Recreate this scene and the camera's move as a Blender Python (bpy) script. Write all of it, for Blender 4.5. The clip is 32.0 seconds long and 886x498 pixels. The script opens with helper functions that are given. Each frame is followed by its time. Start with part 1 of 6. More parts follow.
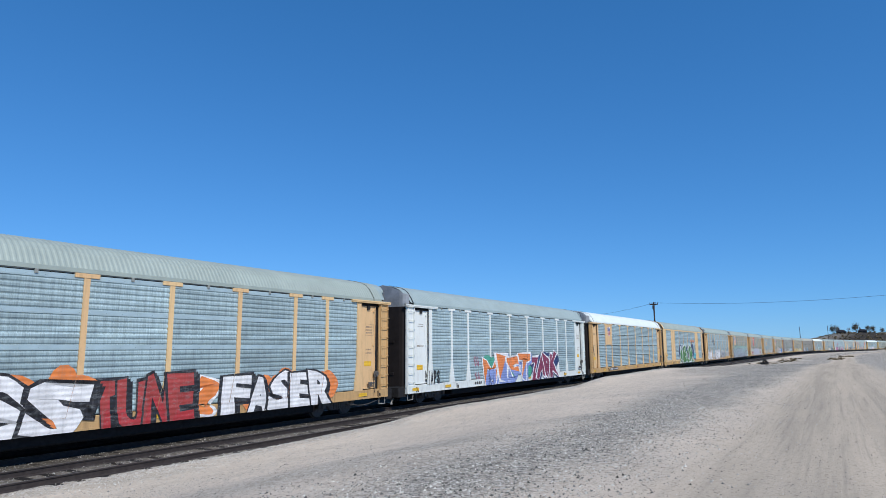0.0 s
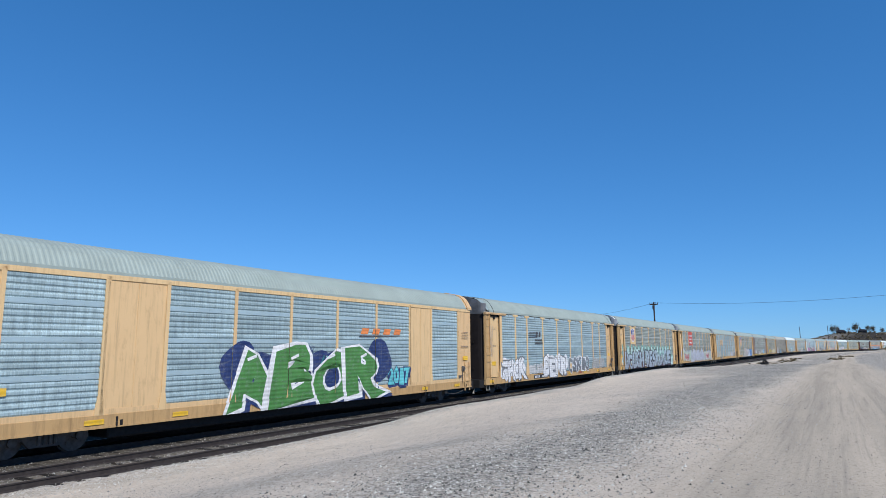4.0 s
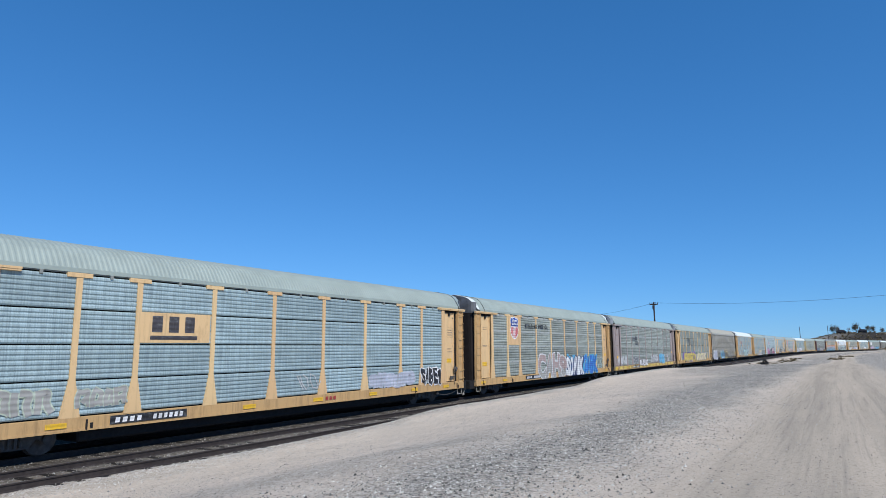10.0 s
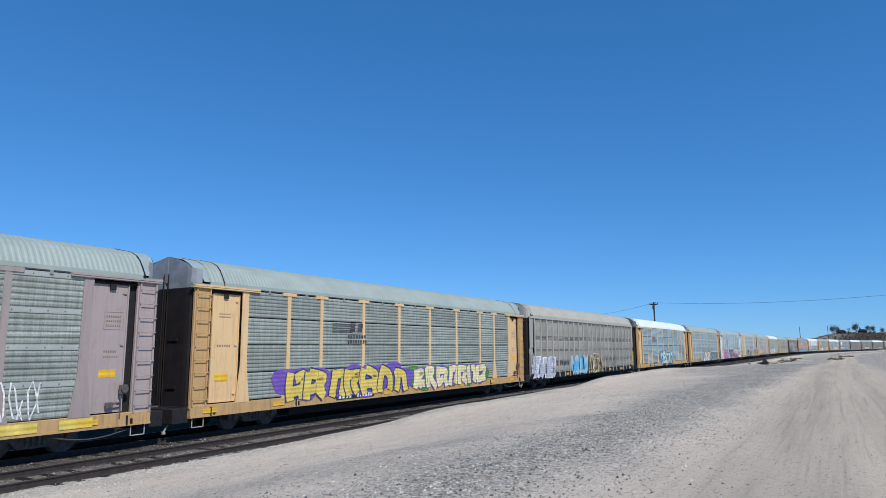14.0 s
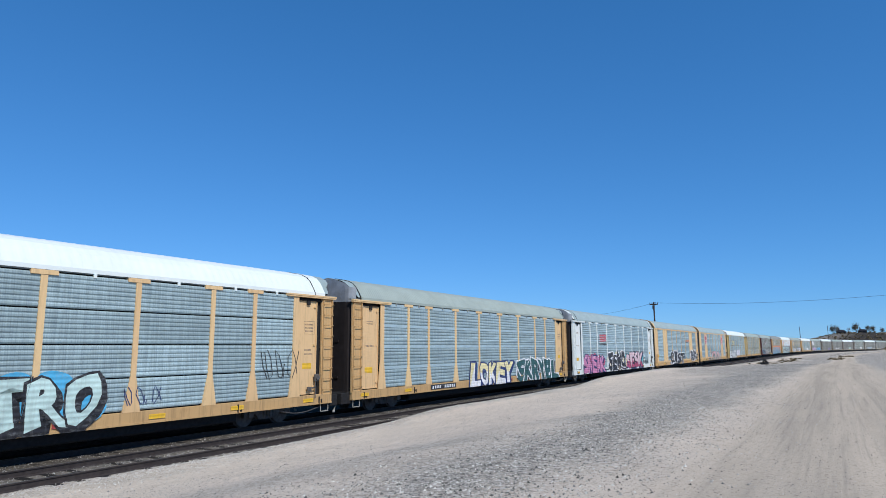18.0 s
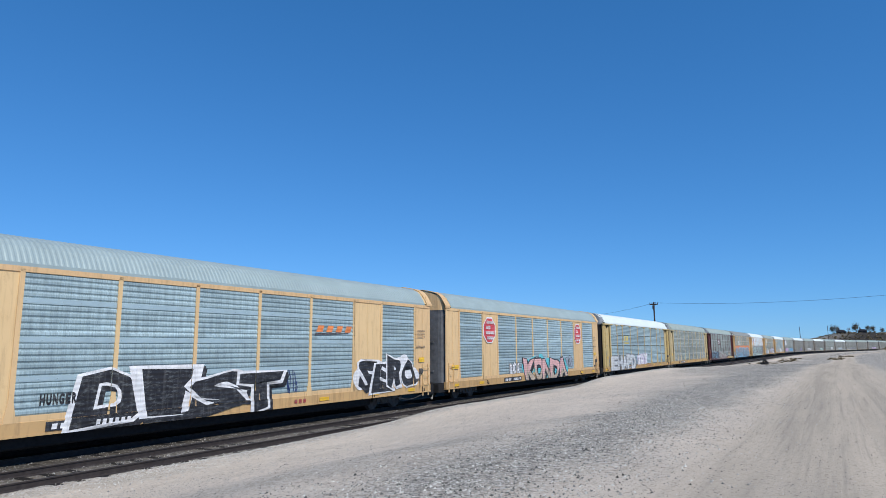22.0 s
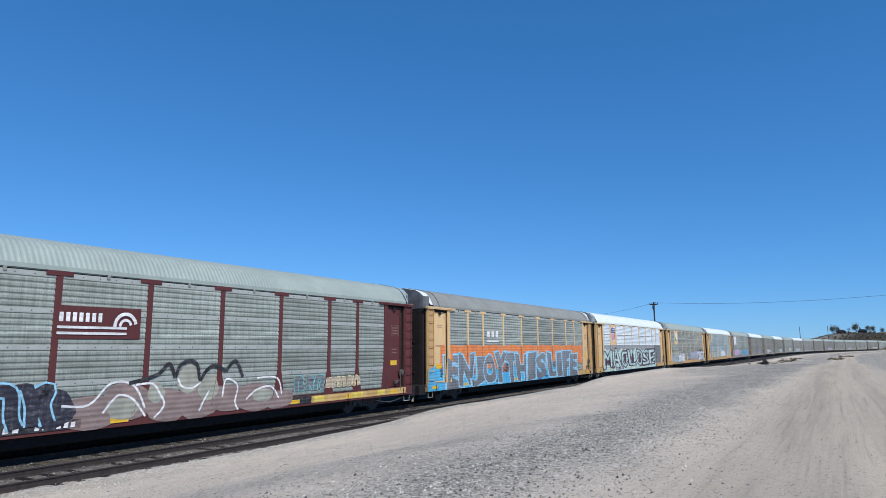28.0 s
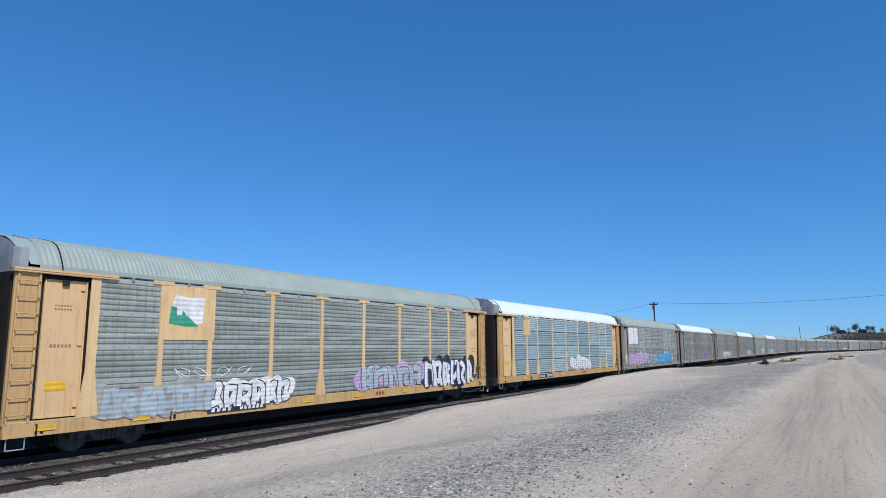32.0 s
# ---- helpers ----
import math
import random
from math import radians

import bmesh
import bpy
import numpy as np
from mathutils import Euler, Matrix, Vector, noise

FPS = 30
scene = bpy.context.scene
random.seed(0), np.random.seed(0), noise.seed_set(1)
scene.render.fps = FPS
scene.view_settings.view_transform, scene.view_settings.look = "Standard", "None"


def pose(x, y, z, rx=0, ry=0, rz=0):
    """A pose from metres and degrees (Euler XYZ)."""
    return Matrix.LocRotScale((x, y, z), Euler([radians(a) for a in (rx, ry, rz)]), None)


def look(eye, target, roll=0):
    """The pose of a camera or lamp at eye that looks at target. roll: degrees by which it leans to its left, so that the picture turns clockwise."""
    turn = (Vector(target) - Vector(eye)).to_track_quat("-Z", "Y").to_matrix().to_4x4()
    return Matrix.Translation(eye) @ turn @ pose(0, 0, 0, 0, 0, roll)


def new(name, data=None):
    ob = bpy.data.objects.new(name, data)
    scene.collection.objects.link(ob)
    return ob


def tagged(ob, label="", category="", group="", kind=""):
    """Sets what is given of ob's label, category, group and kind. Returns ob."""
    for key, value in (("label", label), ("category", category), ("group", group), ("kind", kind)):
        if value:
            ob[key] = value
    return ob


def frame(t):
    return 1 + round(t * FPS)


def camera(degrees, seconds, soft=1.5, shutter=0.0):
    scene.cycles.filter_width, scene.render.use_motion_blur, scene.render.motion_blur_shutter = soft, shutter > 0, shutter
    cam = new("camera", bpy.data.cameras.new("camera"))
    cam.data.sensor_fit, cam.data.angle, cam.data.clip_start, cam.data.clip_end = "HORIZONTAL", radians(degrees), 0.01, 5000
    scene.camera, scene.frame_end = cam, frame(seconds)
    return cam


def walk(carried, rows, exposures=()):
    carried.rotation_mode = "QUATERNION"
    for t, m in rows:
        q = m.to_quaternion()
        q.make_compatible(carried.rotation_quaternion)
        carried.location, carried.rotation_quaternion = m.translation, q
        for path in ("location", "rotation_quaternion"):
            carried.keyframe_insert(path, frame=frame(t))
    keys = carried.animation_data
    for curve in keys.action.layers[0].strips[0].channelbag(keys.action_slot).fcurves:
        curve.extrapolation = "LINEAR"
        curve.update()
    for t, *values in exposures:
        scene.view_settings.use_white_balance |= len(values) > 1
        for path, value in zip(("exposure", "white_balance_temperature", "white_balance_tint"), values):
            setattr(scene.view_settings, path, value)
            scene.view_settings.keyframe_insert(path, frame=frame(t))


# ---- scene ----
HALF_D, GRADE, EYE_Z = 17.773, 0.0109, 2.774
AZ = 0.5423
PITCH = 9.29
cam = camera(69.1, 32.0, soft=0.7)
EYE = pose(0, 0, EYE_Z, 90 + PITCH, 0, 0)
walk(cam, [(0.0, EYE), (32.0, EYE)])

# ---- world, sun, exposure ----
SUN_DIR = Vector((0.361, -0.603, 0.711)).normalized()
world = bpy.data.worlds.new("desert_sky")
scene.world = world
world.use_nodes = True
wn = world.node_tree.nodes
sky = wn.new("ShaderNodeTexSky")
sky.sky_type = "NISHITA"
sky.sun_disc = False
sky.sun_elevation = math.asin(SUN_DIR.z)
sky.sun_rotation = math.atan2(SUN_DIR.x, SUN_DIR.y)
sky.altitude = 1500
sky.air_density = 1.0
sky.dust_density = 0.25
sky.ozone_density = 3.0
wn["Background"].inputs["Strength"].default_value = 0.109
split, join = wn.new("ShaderNodeSeparateColor"), wn.new("ShaderNodeCombineColor")
world.node_tree.links.new(sky.outputs[0], split.inputs[0])
for i, (power, gain) in enumerate(((0.98, 0.308), (0.72, 0.919), (0.68, 1.644))):
    curve, scale = wn.new("ShaderNodeMath"), wn.new("ShaderNodeMath")
    curve.operation, scale.operation = "POWER", "MULTIPLY"
    curve.inputs[1].default_value, scale.inputs[1].default_value = power, gain
    world.node_tree.links.new(split.outputs[i], curve.inputs[0])
    world.node_tree.links.new(curve.outputs[0], scale.inputs[0])
    world.node_tree.links.new(scale.outputs[0], join.inputs[i])
world.node_tree.links.new(join.outputs[0], wn["Background"].inputs["Color"])
sun = new("sun", bpy.data.lights.new("sun", "SUN"))
sun.data.energy = 3.15
sun.data.angle = radians(0.53)
sun.data.color = (1.0, 0.94, 0.865)
sun.matrix_world = look(SUN_DIR * 100, (0, 0, 0))
scene.view_settings.exposure = 0.35

# ---- materials ----
MATS = {}


def nodes_of(name):
    m = bpy.data.materials.new(name)
    m.use_nodes = True
    nt = m.node_tree
    return m, nt, nt.nodes["Principled BSDF"]


def ramp(nt, src, stops):
    r = nt.nodes.new("ShaderNodeValToRGB")
    while len(r.color_ramp.elements) < len(stops):
        r.color_ramp.elements.new(0.5)
    for e, (pos, col) in zip(r.color_ramp.elements, stops):
        e.position = pos
        e.color = (*col, 1) if len(col) == 3 else col
    nt.links.new(src, r.inputs[0])
    return r.outputs[0]


def coords(nt, scale, kind="Object"):
    tc = nt.nodes.new("ShaderNodeTexCoord")
    mp = nt.nodes.new("ShaderNodeMapping")
    mp.inputs["Scale"].default_value = scale
    nt.links.new(tc.outputs[kind], mp.inputs[0])
    return mp.outputs[0]


def noise_tex(nt, vec, scale, detail=4, rough=0.55):
    n = nt.nodes.new("ShaderNodeTexNoise")
    n.inputs["Scale"].default_value = scale
    n.inputs["Detail"].default_value = detail
    n.inputs["Roughness"].default_value = rough
    if vec is not None:
        nt.links.new(vec, n.inputs["Vector"])
    return n.outputs["Fac"]


def mix(nt, fac, a, b, mode="MIX"):
    m = nt.nodes.new("ShaderNodeMix")
    m.data_type = "RGBA"
    m.blend_type = mode
    for key, v in ((0, fac), (6, a), (7, b)):
        if isinstance(v, (int, float)):
            m.inputs[key].default_value = v
        elif isinstance(v, tuple):
            m.inputs[key].default_value = (*v, 1)
        else:
            nt.links.new(v, m.inputs[key])
    return m.outputs[2]


def bump(nt, bsdf, height, strength, dist=0.01):
    b = nt.nodes.new("ShaderNodeBump")
    b.inputs["Strength"].default_value = strength
    b.inputs["Distance"].default_value = dist
    nt.links.new(height, b.inputs["Height"])
    nt.links.new(b.outputs[0], bsdf.inputs["Normal"])


def paint(name, col, rough=0.5, dirt=0.35, dirt_col=(0.09, 0.065, 0.045)):
    """Weathered paint: vertical streaks, blotches and fine grain."""
    if name in MATS:
        return MATS[name]
    m, nt, b = nodes_of(name)
    rnd = nt.nodes.new("ShaderNodeObjectInfo").outputs["Random"]
    streak = noise_tex(nt, coords(nt, (9, 9, 0.5)), 1.0, 5, 0.65)
    blotch = noise_tex(nt, coords(nt, (1, 1, 1)), 1.3, 5, 0.6)
    c1 = mix(nt, ramp(nt, blotch, [(0.35, (0, 0, 0)), (0.75, (0.3, 0.3, 0.3))]), col, tuple(min(1, c * 1.15 + 0.03) for c in col))
    c2 = mix(nt, ramp(nt, streak, [(0.5, (0, 0, 0)), (0.8, (dirt, dirt, dirt))]), c1, dirt_col)
    rust = noise_tex(nt, coords(nt, (2.2, 2.2, 0.9)), 1.6, 6, 0.7)
    c2 = mix(nt, ramp(nt, rust, [(0.54, (0, 0, 0)), (0.72, (0.6, 0.6, 0.6))]), c2, tuple(0.5 * v + 0.5 * w for v, w in zip(col, (0.16, 0.09, 0.05))))
    c3 = mix(nt, 0.12, c2, ramp(nt, rnd, [(0, (0.2, 0.2, 0.2)), (1, (0.9, 0.9, 0.9))]), "OVERLAY")
    nt.links.new(c3, b.inputs["Base Color"])
    b.inputs["Roughness"].default_value = rough + 0.1
    b.inputs["Specular IOR Level"].default_value = 0.25
    bump(nt, b, noise_tex(nt, coords(nt, (1, 1, 1)), 6, 4), 0.15, 0.01)
    MATS[name] = m
    return m


def galvanised(name, col, dark, metal=0.35, rough=0.5):
    """Zinc-coated sheet with rows of holes, rain streaks and grimy bands."""
    if name in MATS:
        return MATS[name]
    m, nt, b = nodes_of(name)
    rnd = nt.nodes.new("ShaderNodeObjectInfo").outputs["Random"]
    vec = coords(nt, (1, 1, 1))
    streak = noise_tex(nt, coords(nt, (14, 14, 0.35)), 1.0, 5, 0.7)
    band = noise_tex(nt, coords(nt, (0.25, 0.25, 1.5)), 1.0, 3, 0.6)
    blotch = noise_tex(nt, vec, 2.4, 5, 0.6)
    c = mix(nt, ramp(nt, band, [(0.38, (0, 0, 0)), (0.62, (0.9, 0.9, 0.9))]), col, dark)
    smooth_row = noise_tex(nt, coords(nt, (0.3, 0.3, 2.6)), 1.0, 1, 0.4)
    c = mix(nt, ramp(nt, smooth_row, [(0.60, (0, 0, 0)), (0.66, (0.75, 0.75, 0.75))]), c, tuple(min(1, v * 1.22) for v in col))
    c = mix(nt, ramp(nt, streak, [(0.48, (0, 0, 0)), (0.78, (0.6, 0.6, 0.6))]), c, tuple(d * 0.6 for d in dark))
    c = mix(nt, ramp(nt, blotch, [(0.4, (0, 0, 0)), (0.9, (0.5, 0.5, 0.5))]), c, tuple(min(1, v * 1.25) for v in col))
    c = mix(nt, 0.22, c, ramp(nt, rnd, [(0, (0.15, 0.15, 0.15)), (1, (0.85, 0.85, 0.85))]), "OVERLAY")
    # columns of punched holes between the fixings
    column = nt.nodes.new("ShaderNodeTexWave")
    column.inputs["Scale"].default_value = 1.05
    column.inputs["Distortion"].default_value = 1.6
    column.inputs["Detail Scale"].default_value = 0.4
    nt.links.new(vec, column.inputs["Vector"])
    worn = noise_tex(nt, coords(nt, (0.9, 0.9, 2.2)), 1.0, 3, 0.6)
    c = mix(nt, mix(nt, 1.0, ramp(nt, column.outputs["Fac"], [(0.5, (0, 0, 0)), (1.0, (0.42, 0.42, 0.42))]), ramp(nt, worn, [(0.38, (0, 0, 0)), (0.6, (1, 1, 1))]), "MULTIPLY"), c, tuple(d * 0.72 for d in dark))
    # fine rows of punched holes
    grid = noise_tex(nt, coords(nt, (30, 30, 1.2)), 1.0, 2, 0.5)
    c = mix(nt, ramp(nt, grid, [(0.35, (0.4, 0.4, 0.4)), (0.55, (0, 0, 0))]), c, tuple(d * 0.55 for d in dark))
    nt.links.new(c, b.inputs["Base Color"])
    b.inputs["Metallic"].default_value = metal * 0.4
    b.inputs["Roughness"].default_value = rough + 0.1
    b.inputs["Specular IOR Level"].default_value = 0.2
    bump(nt, b, blotch, 0.15, 0.01)
    MATS[name] = m
    return m


def plain(name, col, rough=0.6, metal=0.0, var=0.35, scale=8.0):
    if name in MATS:
        return MATS[name]
    m, nt, b = nodes_of(name)
    n = noise_tex(nt, coords(nt, (1, 1, 1)), scale, 5, 0.6)
    b.inputs["Specular IOR Level"].default_value = 0.2
    c = ramp(nt, n, [(0.25, tuple(v * (1 - var) for v in col)), (0.75, tuple(min(1, v * (1 + var)) for v in col))])
    nt.links.new(c, b.inputs["Base Color"])
    b.inputs["Roughness"].default_value = rough
    b.inputs["Metallic"].default_value = metal
    bump(nt, b, n, 0.3, 0.01)
    MATS[name] = m
    return m


GALV = galvanised("galvanised_panel", (0.36, 0.475, 0.505), (0.23, 0.31, 0.335), 0.15)
GALV_GRIMY = galvanised("grimy_panel", (0.335, 0.38, 0.35), (0.195, 0.22, 0.20), 0.1, 0.6)
GALV_BRIGHT = galvanised("bright_panel", (0.74, 0.82, 0.86), (0.60, 0.68, 0.73), 0.1)
# darker panel tone for most cars from 25 on
GALV_DARK = galvanised("dark_panel", (0.27, 0.28, 0.26), (0.17, 0.178, 0.165), 0.1, 0.65)
GREY_SIDE = galvanised("grey_painted_panel", (0.32, 0.32, 0.29), (0.25, 0.245, 0.215), 0.0, 0.6)
ROOF_WARM = plain("roof_warm_grey", (0.37, 0.365, 0.315), 0.6, 0.0, 0.12, 1.2)
ROOF_LIGHT = plain("roof_bright_zinc", (0.315, 0.395, 0.395), 0.5, 0.1, 0.1, 1.2)
ROOF_GREY = plain("roof_zinc", (0.315, 0.375, 0.345), 0.6, 0.1, 0.12, 1.2)
ROOF_DULL = plain("roof_dull", (0.25, 0.265, 0.25), 0.65, 0.1, 0.15, 1.2)
ROOF_WHITE = plain("roof_white", (0.68, 0.75, 0.735), 0.5, 0.0, 0.06, 1.2)
# smooth seams without holes, paler so their stronger reflection sits in the colour
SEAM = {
    "galvanised_panel": plain("pale_zinc_seam", (0.36, 0.475, 0.515), 0.45, 0.15, 0.15, 1.5),
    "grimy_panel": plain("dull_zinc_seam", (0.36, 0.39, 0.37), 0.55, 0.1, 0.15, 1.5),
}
YELLOW = paint("yellow_paint", (0.66, 0.455, 0.24), 0.5, 0.4)
FADED = paint("faded_buff_paint", (0.27, 0.25, 0.22))
OLIVE = paint("dull_yellow_paint", (0.52, 0.40, 0.185), 0.5, 0.5)
RUSTED = paint("rusted_yellow_paint", (0.50, 0.325, 0.15), 0.6, 0.6)
WORN = {"yellow_paint": RUSTED, "pale_yellow_paint": RUSTED, "dull_yellow_paint": RUSTED, "faded_pink_paint": RUSTED}
PALE_YELLOW = paint("pale_yellow_paint", (0.52, 0.43, 0.25))
WHITE = paint("white_paint", (0.66, 0.71, 0.69), 0.5, 0.2)
MAROON = paint("maroon_paint", (0.10, 0.028, 0.03))
PINK_GREY = paint("faded_pink_paint", (0.33, 0.28, 0.27))
GREY = paint("grey_paint", (0.35, 0.35, 0.32))
# black for steel parts, and for sheets that stand in for shade
BLACK = plain("black_steel_and_shade", (0.02, 0.02, 0.021), 0.8)
STEEL = plain("truck_steel", (0.11, 0.104, 0.10), 0.65, 0.2)
# door browns taken near black: shade between the cars is in the colour
END_TAN_SHADED = plain("end_door_tan_shaded", (0.032, 0.024, 0.017), 0.7, 0, 0.4, 2)
END_BROWN_SHADED = plain("end_door_brown_shaded", (0.018, 0.015, 0.015), 0.7, 0, 0.4, 2)
END_ZINC = plain("end_zinc", (0.25, 0.275, 0.30), 0.5, 0.1, 0.3, 2.5)
END_GREY = plain("end_door_grey", (0.12, 0.128, 0.14), 0.6, 0.1, 0.45, 2.5)
RAIL = plain("rail_steel", (0.042, 0.036, 0.035), 0.8, 0.0)
RAIL_TOP = plain("rail_head", (0.10, 0.09, 0.085), 0.5, 0.6, 0.2, 3)
TIE = plain("tie_wood", (0.014, 0.012, 0.011), 0.9, 0, 0.4, 14)

# ---- track geometry ----
U = Vector((math.sin(AZ), math.cos(AZ), 0))
W = Vector((math.cos(AZ), -math.sin(AZ), 0))
S1, R1, S2, R2 = 20.93, 9145.4, 217.36, 1123.25


def line_at(s, off=0.0):
    """Point on the line of the train's near side, moved off metres towards the road, and its heading."""
    a1 = min(max(s - S1, 0.0), S2 - S1) / R1
    a2 = max(s - S2, 0.0) / R2
    u = min(s, S1) + R1 * math.sin(a1) + R2 * (math.sin(a1 + a2) - math.sin(a1))
    w = -HALF_D + R1 * (1 - math.cos(a1)) + R2 * (math.cos(a1) - math.cos(a1 + a2))
    a = a1 + a2
    ahead = U * math.cos(a) + W * math.sin(a)
    right = W * math.cos(a) - U * math.sin(a)
    pt = U * u + W * w + right * off
    pt.z = GRADE * min(max(s, -50.0), 500.0)
    return pt, ahead, right


CAR_L, SPEED, FIRST = 27.283, 18.46, 25.02
CENTRE_OFF = -1.52  # the train's centre line
SIDING_OFF = 3.36 - 0.75 - 0.75  # centre of the empty track


def car_pose(n, t):
    s = FIRST + n * CAR_L - 13.16 - SPEED * t + SHIFT.get(n, 0.2)
    a, _, _ = line_at(s - 9.9, CENTRE_OFF)
    b, _, _ = line_at(s + 9.9, CENTRE_OFF)
    x = (b - a).normalized()
    y = Vector((0, 0, 1)).cross(x).normalized()
    m = Matrix((x, y, x.cross(y))).transposed().to_4x4()
    m.translation = (a + b) / 2
    return m


SHIFT = {0: -0.23, 1: 0.0, 2: 0.14, 3: -0.24, 4: 0.21, 5: 0.36, 6: 0.55, 7: 0.51, 8: 0.64, 9: 0.57, 10: 0.6, 11: 0.49, 12: 0.76, 13: 0.72, 14: 0.8, 15: 0.33, 16: 0.52, 17: 0.66, 18: 0.05, 19: 0.26, 20: 0.33, 21: 0.1, 22: 0.02, 23: 0.5}

# ---- mesh helpers ----


def mesh_from(name, verts, faces, mats=None, smooth=False):
    me = bpy.data.meshes.new(name)
    me.from_pydata(verts, [], faces)
    if mats:
        me.polygons.foreach_set("material_index", mats)
    if smooth:
        me.polygons.foreach_set("use_smooth", [True] * len(me.polygons))
    me.update()
    return me


def part(name, me, material, parent, label="", m=None):
    """One mesh object under a thing or a part; the mesh may be shared."""
    if isinstance(me, bmesh.types.BMesh):
        bm, me = me, bpy.data.meshes.new(name)
        bm.to_mesh(me)
        bm.free()
    ob = new(name, me)
    if material is not None:
        if not me.materials:
            me.materials.append(None)
        ob.material_slots[0].link = "OBJECT"
        ob.material_slots[0].material = material
    ob.parent = parent
    if m is not None:
        ob.matrix_basis = m
    if label:
        ob["label"] = label
    return ob


def box(bm, x0, x1, y0, y1, z0, z1, bev=0.0):
    r = bmesh.ops.create_cube(bm, size=1.0)
    vs = r["verts"]
    for v in vs:
        v.co = Vector(((x0 + x1) / 2 + v.co.x * (x1 - x0), (y0 + y1) / 2 + v.co.y * (y1 - y0), (z0 + z1) / 2 + v.co.z * (z1 - z0)))
    if bev:
        es = list({e for v in vs for e in v.link_edges})
        bmesh.ops.bevel(bm, geom=es, offset=bev, segments=1, affect="EDGES")
    return bm


def tube(bm, a, b, r, n=8):
    a, b = Vector(a), Vector(b)
    d = b - a
    m = Matrix.Translation((a + b) / 2) @ d.to_track_quat("Z", "Y").to_matrix().to_4x4()
    bmesh.ops.create_cone(bm, cap_ends=True, segments=n, radius1=r, radius2=r, depth=d.length, matrix=m)
    return bm


def prism(bm, outline, y0, y1):
    """An outline in x, z pushed from y0 to y1."""
    a = [bm.verts.new((x, y0, z)) for x, z in outline]
    b = [bm.verts.new((x, y1, z)) for x, z in outline]
    n = len(outline)
    bm.faces.new(a)
    bm.faces.new(b[::-1])
    for i in range(n):
        bm.faces.new((a[i], b[i], b[(i + 1) % n], a[(i + 1) % n]))
    bmesh.ops.recalc_face_normals(bm, faces=bm.faces)
    return bm


SHARED = {}


def shared(key, build):
    """The mesh for key, built once."""
    if key not in SHARED:
        got = build()
        if isinstance(got, bmesh.types.BMesh):
            me = bpy.data.meshes.new(key if isinstance(key, str) else str(key[0]))
            got.to_mesh(me)
            got.free()
            got = me
        SHARED[key] = got
    return SHARED[key]


# ---- ground ----
ROAD_Z = EYE_Z - 1.62


def smooth(a, b, x):
    t = min(max((x - a) / (b - a), 0.0), 1.0)
    return t * t * (3 - 2 * t)


CREST = ((-80, -0.1), (10, -0.1), (18, 0.08), (24, 0.36), (39, 0.42), (45, 0.72), (62, 0.80), (72, 0.58), (90, 0.26), (110, -0.05), (150, -0.3), (5000, -0.3))


def crest(s):
    for (a, za), (b, zb) in zip(CREST, CREST[1:]):
        if s <= b:
            return za + (zb - za) * smooth(a, b, s)
    return CREST[-1][1]


def ground_rel(s, off):
    """Height of the ground over the rails at s, off metres from the train's near side."""
    d = off
    if d < -4.2:
        return -0.17 - 0.6 * smooth(8, 30, -4.2 - d) + 0.3 * noise.noise((s * 0.03, d * 0.03, 9.0)) * smooth(6, 12, -4.2 - d)
    if d < 2.72:
        return -0.164 + 0.025 * noise.noise((s * 2.0, d * 2.0, 0.0))
    edge = crest(s)
    far = smooth(50, 160, s)
    top = ROAD_Z * (1 - far) - 0.5 * far
    z = -0.17 + (edge + 0.17) * smooth(2.72, 3.7, d)
    z += (top - edge) * smooth(3.5, 14.5, d)
    z += 0.04 * noise.noise((s * 0.35, d * 0.35, 0.0))
    z += 0.10 * noise.noise((s * 0.07, d * 0.07, 4.0)) * smooth(4, 9, d)
    r = d - HALF_D
    for k in (-1.15, 0.75):
        z -= 0.035 * math.exp(-((r - k) / 0.3) ** 2)
    return z


def hill(x, y):
    d = Vector((x, y)).length
    az = math.degrees(math.atan2(x, y))
    h = 17.5 * smooth(25.0, 32.3, az) * smooth(470, 620, d) * (1 - 0.25 * smooth(32, 38, az)) * (1 - 0.7 * smooth(62, 80, az))
    h *= 0.9 + 0.25 * noise.noise((x * 0.012, y * 0.012, 2.0))
    return h


